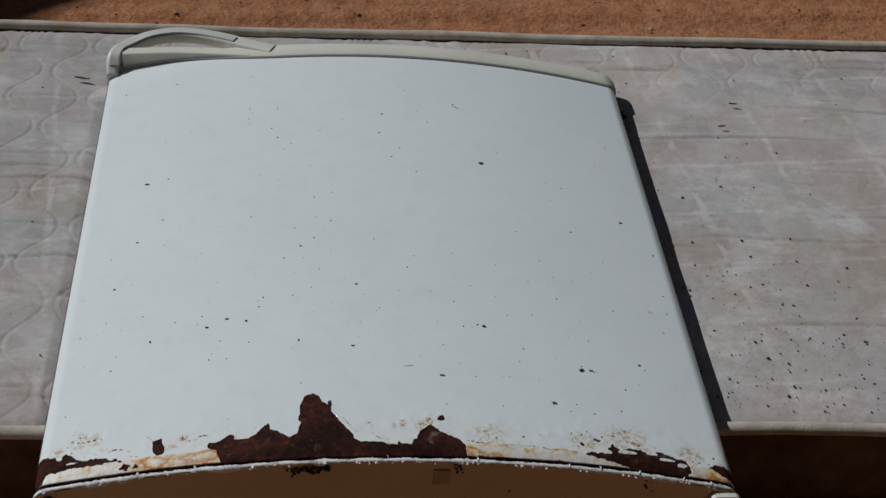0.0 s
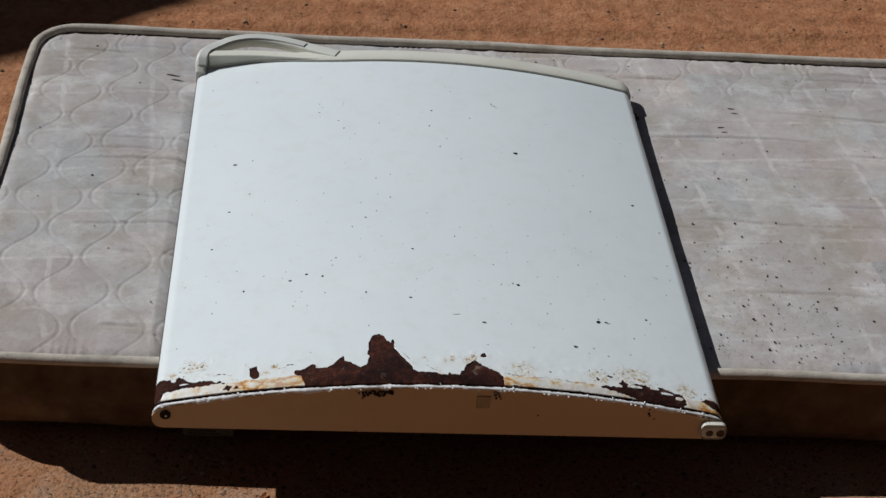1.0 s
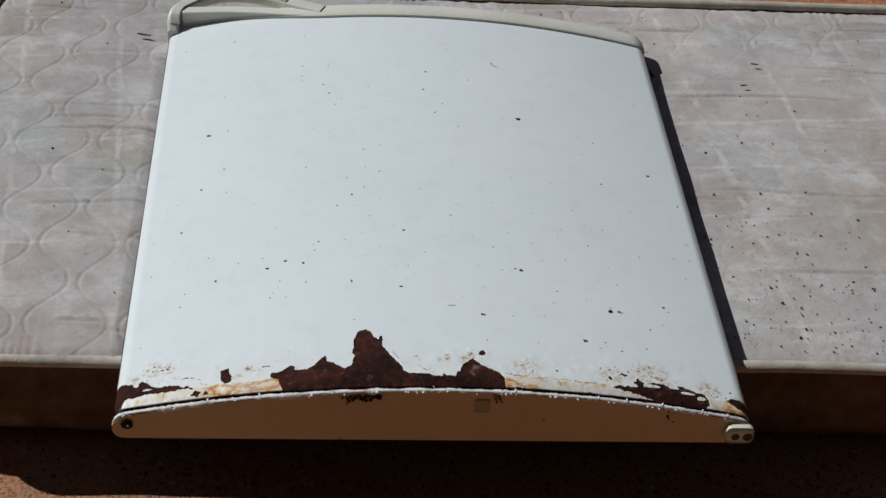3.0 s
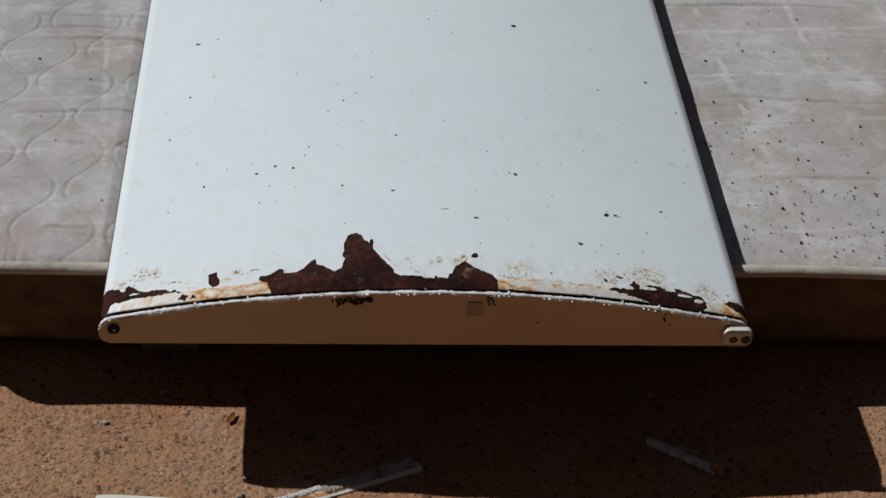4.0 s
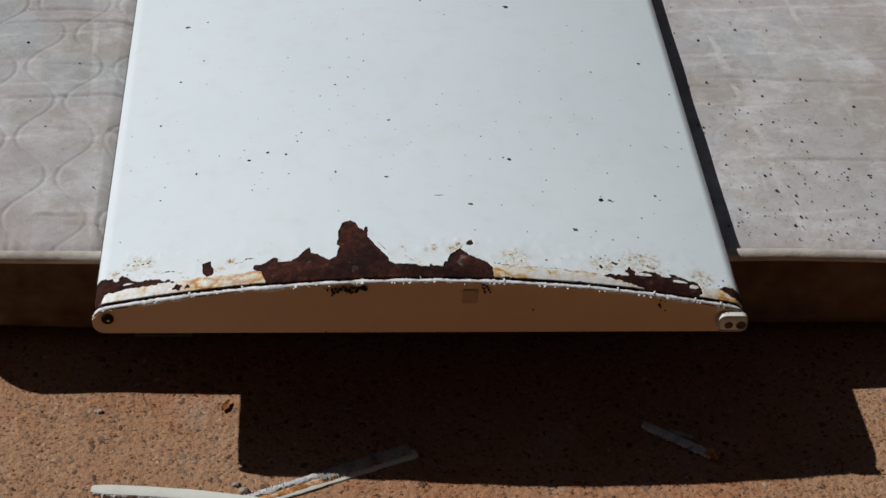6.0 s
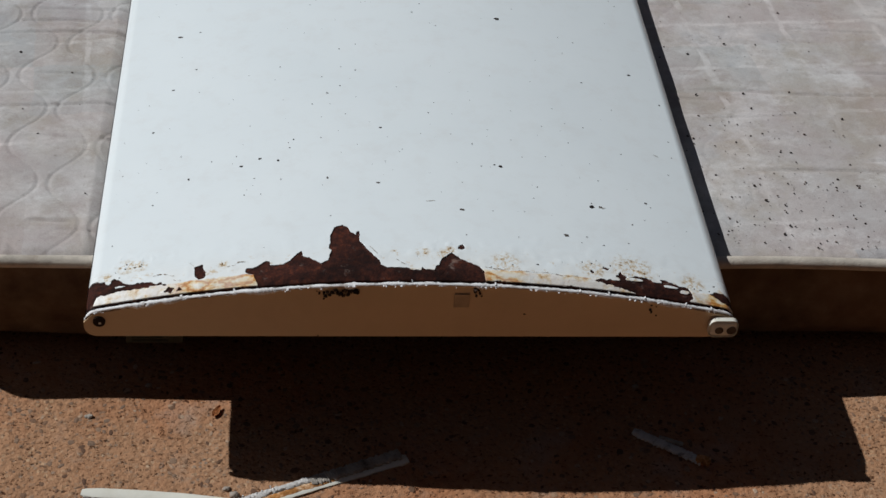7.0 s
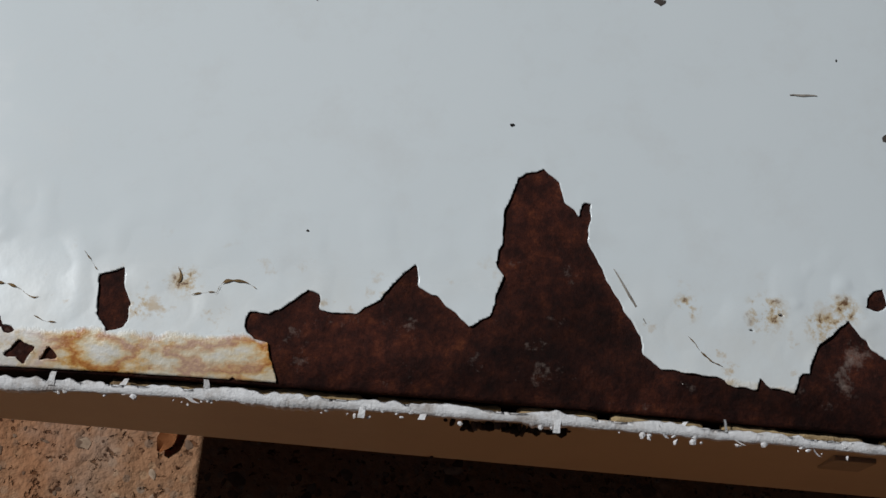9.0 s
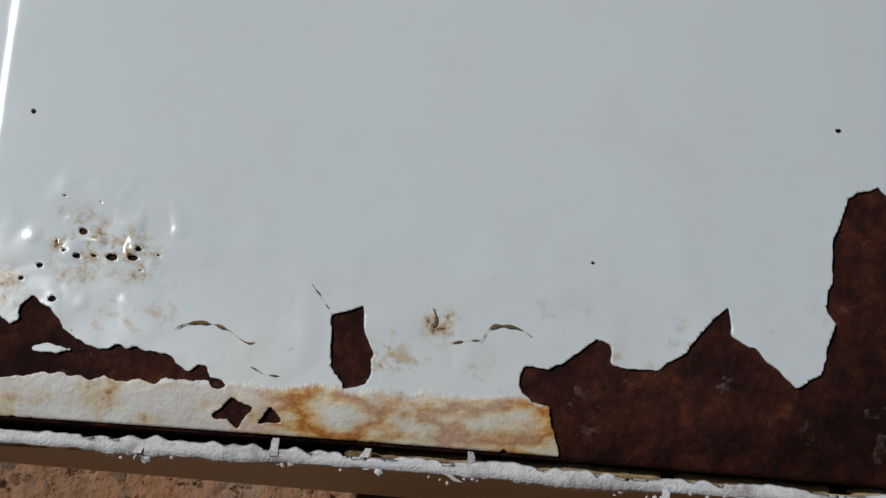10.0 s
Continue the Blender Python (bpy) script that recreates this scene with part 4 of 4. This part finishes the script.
    for _ in range(26):
        pebble_data(v, f, (0.304 + rng.gauss(0, 0.003), 0.640 + rng.gauss(0, 0.005), 0.133 + rng.uniform(0, 0.006)), rng.uniform(0.0008, 0.0024), 0.8, rng)
    part_mesh("dirt_clump", raw("dirt_clump", v, f, DARK_CRUMB, smooth=False), door, "dark dirt caught at the corner", "stuff")
    build_chips(door)


# curling cracks in the enamel, in millimetres
CRACKS = (((-240.5, 31.9), (-237.7, 33.7), (-232.7, 34.4), (-227.7, 32.5), (-222.8, 30.2), (-220.7, 30.4)), ((-221.4, 24.3), (-218.5, 23.0), (-214.3, 22.5)), ((-173.9, 33.9), (-169.7, 34.7), (-165.8, 35.3)), ((-166.4, 34.1), (-165.1, 37.4), (-161.2, 39.3), (-157.6, 38.8), (-154.1, 37.2)), ((-208.6, 45.8), (-206.5, 43.4), (-203.9, 39.9)), ((-181.0, 37.4), (-177.9, 37.9), (-178.5, 42.5)), ((88, 22), (104, 20.5), (120, 21), (134, 19), (150, 20)), ((62, 24), (70, 22), (84, 21.5)), ((-8, 24), (-14, 27), (-19, 33)))


# chips in the enamel: x, y and size in millimetres
CHIPS = ((115, 457, 3.6), (-237, 433, 2.6), (257, 380, 2.6), (178, 128, 3.4), (187, 129, 2.2), (146, 79, 3.0), (48, 107, 2.4), (-78, 301, 1.6), (-64, 384, 1.4), (-102, 500, 1.4), (-113, 222, 1.6), (-146, 194, 1.9), (-128, 189, 2.0), (-164, 184, 2.0), (-215, 172, 2.4), (-80, 157, 2.4), (-31, 147, 1.9), (-25, 238, 1.6), (92, 179, 2.7), (86, 181, 1.4), (236, 146, 1.9), (284, 331, 1.8), (-255, 259, 1.8), (-239, 331, 1.5), (-160, 138, 1.4), (93, 573, 1.6), (12, 545, 1.6), (-275, 624, 1.5), (-78, 98, 0.8), (-140, 57, 0.6), (-282, 86, 0.9))


def build_chips(door):
    rng = random.Random(77)
    v, f = [], []

    def chip(x, y, s):
        stretch = rng.uniform(0.6, 1.5)
        o = len(v)
        n = 9
        a0 = rng.uniform(0, 6.28)
        v.append((x, y, top(x) + 0.0007))
        for i in range(n):
            a = a0 + i * 2 * math.pi / n
            r = s * rng.uniform(0.65, 1.2) * 0.5
            xx, yy = x + r * math.cos(a) * stretch, y + r * math.sin(a)
            v.append((xx, yy, top(xx) + 0.00055))
            f.append((o, o + 1 + i, o + 1 + (i + 1) % n))
    for x, y, s in CHIPS:
        chip(x / 1000, y / 1000, s * 1.5 / 1000)
    for _ in range(210):
        x = rng.uniform(-0.285, 0.285)
        y = 0.06 + 0.58 * rng.random() if rng.random() < 0.55 else min(0.64, max(0.07, rng.gauss(0.19, 0.08)))
        size = 0.0007 + 0.0013 * rng.random() ** 2.0
        # the lower corner beside the rust is clean
        if not (x < -0.03 and y < 0.135):
            chip(x, y, size)
    part_mesh("chip_marks", raw("chip_marks", v, f, SPECK, smooth=False), door, "small dark chips and specks", "stuff")
    # long scratches
    v, f = [], []
    for x, y, ln, a, wd in ((0.018, 0.119, 0.0095, 0.10, 0.0006), (-0.038, 0.044, 0.020, -1.0, 0.0007), (0.096, 0.568, 0.010, -0.6, 0.0010), (0.262, 0.232, 0.006, -0.5, 0.0006), (0.188, 0.128, 0.008, 0.05, 0.0007)):
        o = len(v)
        for k in range(7):
            t = k / 6 - 0.5
            px, py = x + t * ln * math.cos(a), y + t * ln * math.sin(a) + 0.0001 * math.sin(k * 1.7)
            w2 = wd * (1 - abs(t) * 1.7) * 0.5 + 0.00008
            v.append((px + w2 * math.sin(a), py - w2 * math.cos(a), top(px) + 0.0007))
            v.append((px - w2 * math.sin(a), py + w2 * math.cos(a), top(px) + 0.0007))
        f += [(o + 2 * k, o + 2 * k + 2, o + 2 * k + 3, o + 2 * k + 1) for k in range(6)]
    part_mesh("scratches", raw("scratches", v, f, GREY_WOOD, smooth=False), door, "fine grey scratches", "stuff")
    dark, dark_f = [], []
    for line in CRACKS:
        path = smooth_path([(x / 1000, y / 1000, 0) for x, y in line], 26)
        o = len(dark)
        for i, p in enumerate(path):
            t = (path[min(i + 1, 26)] - path[max(i - 1, 0)]).normalized()
            s = Vector((-t.y, t.x, 0))
            k = math.sin(math.pi * min(1, i / 26 * 0.96 + 0.02)) ** 0.6
            w2 = k * max(0.00002, 0.00018 + 0.0006 * nz(p.x * 420, p.y * 420))
            wave = 0.0006 * nz(p.x * 260, p.y * 260, 3.0)
            z = top(p.x) + fold(p.y) + 0.0009
            for u in (-1, 1):
                c = p + s * (u * w2 + wave)
                dark.append((c.x, c.y, z))
        dark_f += [(o + 2 * i, o + 2 * i + 2, o + 2 * i + 3, o + 2 * i + 1) for i in range(26)]
    part_mesh("cracks", raw("cracks", dark, dark_f, FOAM_DARK, smooth=False), door, "fine brown cracks in the enamel", "stuff")


# ---- loose bits on the ground ----
def strip_solid(bm, a, b, width, thick, seed, bow=0.0, ragged=0.5, n=60, lift=(0.0, 0.0), crumble=0.03):
    """A broken strip between two points of the ground, one long side ragged."""
    a, b = Vector(a), Vector(b)
    t = (b - a).normalized()
    s = Vector((-t.y, t.x, 0))
    rows = []
    for i in range(n + 1):
        u = i / n
        p = a.lerp(b, u) + s * bow * math.sin(math.pi * u)
        p.z += lift[0] * (1 - u) + lift[1] * u
        w = width * (0.75 + 0.25 * min(1, u * 12) * 1.0)
        w *= min(1.0, 0.82 + 9 * min(u, 1 - u))
        rag = ragged * width * (0.30 * nz(u * 22, seed) + 0.16 * nz(u * 70, seed + 3))
        lo = -w / 2 + rag
        hi = w / 2 + 0.1 * ragged * width * nz(u * 30, seed + 9)
        z0, z1 = p.z, p.z + thick * (1 + 0.10 * nz(u * 9, seed + 5))
        pts = ((hi, z0), (hi, z1 - thick * 0.2), (hi * 0.7, z1), (lo * 0.6, z1 - thick * 0.03), (lo, z1 - thick * 0.3), (lo * 1.02, z0 + 0.2 * thick))
        row = []
        for k, (q, z) in enumerate(pts):
            j = crumble * width * (nz(u * 90, seed + k * 3.7) + 0.7 * nz(u * 260, seed + k * 5.1))
            row.append(bm.verts.new((p.x + s.x * (q + j), p.y + s.y * (q + j), max(0.0, z + 0.6 * j) if k not in (0, 5) else z)))
        rows.append(row)
    m = len(rows[0])
    for r0, r1 in zip(rows, rows[1:]):
        for j in range(m):
            bm.faces.new((r0[j], r0[(j + 1) % m], r1[(j + 1) % m], r1[j]))
    bm.faces.new(rows[0])
    bm.faces.new(rows[-1][::-1])
    bmesh.ops.recalc_face_normals(bm, faces=bm.faces)


def crumbs_along(name, parent, a, b, spread, n, seed, material, size=(0.0008, 0.0022)):
    rng = random.Random(seed)
    v, f = [], []
    for _ in range(n):
        u = rng.random()
        p = Vector(a).lerp(Vector(b), u)
        pebble_data(v, f, (p.x + rng.gauss(0, spread), p.y + rng.gauss(0, spread), p.z + rng.uniform(-0.001, 0.0012)), rng.uniform(*size), 0.7, rng)
    part_mesh(name, raw(name, v, f, material, smooth=False), parent, "", "stuff")


def build_litter():
    # cream strip propped over the stained one
    s1 = thing("trim_strip", (-0.21, -0.105, 0), "broken cream plastic trim strip with a ragged edge on the ground", "plastic strip", "broken trim strips")
    bm = bmesh.new()
    strip_solid(bm, (-0.304, -0.0895, 0.0095), (-0.118, -0.1170, 0.0125), 0.0110, 0.0035, 3, bow=0.004, ragged=0.10, crumble=0.012)
    part("strip", bm, CREAM, s1)
    bm = bmesh.new()
    strip_solid(bm, (-0.302, -0.0945, 0.0075), (-0.121, -0.1215, 0.0105), 0.0036, 0.0040, 5, bow=0.004, ragged=1.9, n=220, crumble=0.22)
    part("ragged_edge", bm, DIRTY_FLAKE, s1, "torn whitish glue along one side")
    # rib takes a dark colour in place of the shadow below the strip
    bm = bmesh.new()
    strip_solid(bm, (-0.300, -0.0875, 0.0004), (-0.122, -0.1130, 0.0004), 0.003, 0.0100, 8, bow=0.004, ragged=0.3)
    part("rib", bm, LEAF_AND_SHADE, s1, "rib under the strip, coloured dark as the strip's shadow")

    s2 = thing("trim_strip", (-0.13, -0.09, 0), "rust-stained broken plastic strip with white flakes on the ground", "plastic strip", "broken trim strips")
    bm = bmesh.new()
    strip_solid(bm, (-0.290, -0.1535, 0.0006), (-0.003, -0.0420, 0.0006), 0.0115, 0.0030, 13, bow=0.001, ragged=0.25, n=80)
    part("strip", bm, CREAM, s2, "cream plastic back of the strip")
    bm = bmesh.new()
    strip_solid(bm, (-0.285, -0.1500, 0.0022), (-0.070, -0.0665, 0.0022), 0.0068, 0.0020, 17, ragged=0.7, n=160, crumble=0.10)
    part("stained_channel", bm, RUST_ORANGE, s2, "channel stained orange with rust")
    bm = bmesh.new()
    strip_solid(bm, (-0.284, -0.1440, 0.002), (-0.082, -0.0640, 0.002), 0.0060, 0.0036, 21, ragged=1.0, n=240, crumble=0.10)
    part("flaked_edge", bm, DIRTY_FLAKE, s2, "crumbling white flaked edge")
    bm = bmesh.new()
    strip_solid(bm, (-0.095, -0.0725, 0.002), (-0.010, -0.0385, 0.0030), 0.0110, 0.0042, 27, ragged=0.9, n=140, crumble=0.14)
    part("split_end", bm, GREY_WOOD, s2, "grey split end")
    crumbs_along("flake_litter", s2, (-0.28, -0.1415, 0.0055), (-0.13, -0.0815, 0.0055), 0.0012, 110, 6, FLAKE_WHITE, (0.0004, 0.0012))

    s3 = thing("trim_strip", (0.257, -0.03, 0), "short grey broken plastic strip with a rusty end on the ground", "plastic strip", "broken trim strips")
    bm = bmesh.new()
    strip_solid(bm, (0.222, -0.0085, 0.001), (0.284, -0.0495, 0.001), 0.0095, 0.004, 33, ragged=0.8, n=90, crumble=0.10)
    part("strip", bm, DIRTY_FLAKE, s3)
    bm = bmesh.new()
    strip_solid(bm, (0.246, -0.018, 0.003), (0.268, -0.029, 0.004), 0.004, 0.003, 37, ragged=1.4, n=60, crumble=0.25)
    part("splinter", bm, GREY_WOOD, s3)
    bm = bmesh.new()
    strip_solid(bm, (0.278, -0.0455, 0.002), (0.291, -0.0515, 0.002), 0.010, 0.005, 39, ragged=0.5, n=20)
    part("rusty_end", bm, RUST_ORANGE, s3, "orange rusted end")

    s4 = thing("rust_fragment", (-0.316, -0.121, 0), "small orange rusted metal fragment lying on the ground", "fragment")
    bm = bmesh.new()
    strip_solid(bm, (-0.3195, -0.1345, 0.001), (-0.3105, -0.1085, 0.003), 0.0125, 0.0022, 51, ragged=0.25, n=30, crumble=0.05)
    part("plate", bm, RUST_ORANGE, s4)
    bm = bmesh.new()
    strip_solid(bm, (-0.3255, -0.1305, 0.001), (-0.3165, -0.1065, 0.003), 0.0018, 0.0052, 53, ragged=0.4, n=30, crumble=0.08)
    part("folded_edge", bm, FOAM, s4, "folded bright edge")

    def pebble(name, x, y, r, mat, label, category, seed, n=1):
        rng = random.Random(seed)
        bm = bmesh.new()
        for k in range(n):
            g = bmesh.ops.create_icosphere(bm, subdivisions=3, radius=1)
            rr = r * (1 if k == 0 else rng.uniform(0.4, 0.7))
            ox, oy = (0, 0) if k == 0 else (rng.uniform(-r, r) * 1.5, rng.uniform(-r, r))
            for v in g["verts"]:
                c = v.co
                w = 1 + 0.28 * nz(c.x * 1.6 + seed, c.y * 1.6, c.z * 1.6) + 0.12 * nz(c.x * 5, c.y * 5 + seed, c.z * 5)
                v.co = Vector((x + ox + c.x * rr * w * 1.15, y + oy + c.y * rr * w * 0.85, rr * 0.55 + c.z * rr * w * 0.65))
        tagged(new(name, bake(name, bm, mat)), label, category, "loose bits on the ground")
    GREYSTONE = material_plain("grey_stone", (0.33, 0.28, 0.235), 0.85, 0.25, 150, (0.20, 0.13, 0.09), 0.6, relief=0.6)
    pebble("pebble", -0.166, -0.086, 0.0042, GREYSTONE, "small grey-brown round pebble on the concrete", "pebble", 3)
    pebble("pebble", -0.1735, -0.0775, 0.0028, GREYSTONE, "tiny pale grey pebble beside a larger one", "pebble", 5, 2)
    pebble("flake_lump", -0.307, 0.0165, 0.0026, GREY_WOOD, "crumpled whitish paint flake on the concrete", "paint flake", 9, 6)
    pebble("pebble", -0.405, -0.073, 0.0032, FLAKE_WHITE, "small white pebble on the concrete", "pebble", 12)
    pebble("pebble", 0.235, 0.055, 0.0030, GREYSTONE, "small grey pebble in the mattress's shade", "pebble", 15)
    pebble("pebble", -0.254, 0.058, 0.0030, GREYSTONE, "small grey pebble in the mattress's shade", "pebble", 18)

    def leaf(name, x, y, z, ln, wd, ang, mat, label, category):
        bm = bmesh.new()
        ca, sa = math.cos(ang), math.sin(ang)
        rows = []
        for i in range(11):
            u = i / 10
            w = wd * math.sin(math.pi * min(1, u * 0.92 + 0.06)) ** 0.8 * (1 + 0.25 * nz(u * 9, x * 50))
            c = (u - 0.5) * ln
            row = []
            for k in (-1, 0, 1):
                px, py = c, k * w / 2
                pz = z + 0.0018 + 0.0012 * k * k + 0.0025 * (u - 0.5) ** 2
                row.append(bm.verts.new((x + px * ca - py * sa, y + px * sa + py * ca, pz)))
            rows.append(row)
        for a, b in zip(rows, rows[1:]):
            for k in range(2):
                bm.faces.new((a[k], a[k + 1], b[k + 1], b[k]))
        ext = bmesh.ops.solidify(bm, geom=bm.faces[:], thickness=0.0007)
        bmesh.ops.recalc_face_normals(bm, faces=bm.faces)
        tagged(new(name, bake(name, bm, mat)), label, category)
    leaf("leaf_chip", -0.186, 0.0215, 0.0, 0.016, 0.007, 1.15, ORANGE_CHIP, "small orange-brown dry leaf chip on the concrete", "leaf")
    leaf("dry_leaf", -0.335, 0.707, MTOP + 0.0052, 0.019, 0.0042, -0.25, LEAF_AND_SHADE, "dark shrivelled leaf on the mattress", "leaf")
    leaf("dry_leaf", 0.450, 0.678, MTOP + 0.0052, 0.010, 0.0030, -0.1, LEAF_AND_SHADE, "small dark shrivelled leaf on the mattress", "leaf")
    leaf("dry_leaf", 0.425, 0.626, MTOP + 0.0052, 0.009, 0.0032, 0.1, LEAF_AND_SHADE, "small dark shrivelled leaf on the mattress", "leaf")


# ---- an unseen building, added so that its eave shades the yard beyond the mattress ----
def build_shadow_eave():
    h = 2.4
    off = Vector((-SUN_DIR.x / -SUN_DIR.z * h, -SUN_DIR.y / -SUN_DIR.z * h, h))
    # roof corner set back along the sun's direction from the wanted shadow corner
    c = Vector((0.22, 1.716, 0)) + off
    e1, e2 = Vector((-0.80, -0.60, 0)) * 5, Vector((0.10, 1, 0)) * 4

    def slab(z0, z1, inset):
        bm = bmesh.new()
        u, w = e1.normalized() * inset, e2.normalized() * inset
        base = (c + u + w, c + e1 - u * 0 + w, c + e1 + e2, c + e2 + u)
        lo = [bm.verts.new((p.x, p.y, z0)) for p in base]
        hi = [bm.verts.new((p.x, p.y, z1)) for p in base]
        bm.faces.new(lo)
        bm.faces.new(hi)
        for i in range(4):
            bm.faces.new((lo[i], lo[(i + 1) % 4], hi[(i + 1) % 4], hi[i]))
        bmesh.ops.recalc_face_normals(bm, faces=bm.faces)
        return bm
    house = thing("building", (c.x, c.y, 0), "plain plastered building with overhanging flat roof, added out of view to cast a shadow", "building", "", "structure")
    part("wall", slab(0, h, 0.45), PLASTER, house, smooth=False)
    part("roof", slab(h + 0.003, h + 0.12, 0.0), PLASTER, house, smooth=False)


# walls added out of view to hold sky light off the shaded side
def build_sky_blocks():
    for name, x0, x1, y0, y1, h in (("sky_block_south", -4.5, 4.2, -2.25, -2.0, 4.6), ("sky_block_east", 3.95, 4.2, -1.997, 5.0, 2.4)):
        bm = bmesh.new()
        box(bm, x0, x1, y0, y1, -0.02, h)
        tagged(new(name, bake(name, bm, SKY_BLOCK, smooth=False)), "plain dark brown wall out of view, added to block sky light", "wall", "", "structure")


build_ground()
build_sky_blocks()
build_mattress()
build_door()
build_litter()
build_shadow_eave()
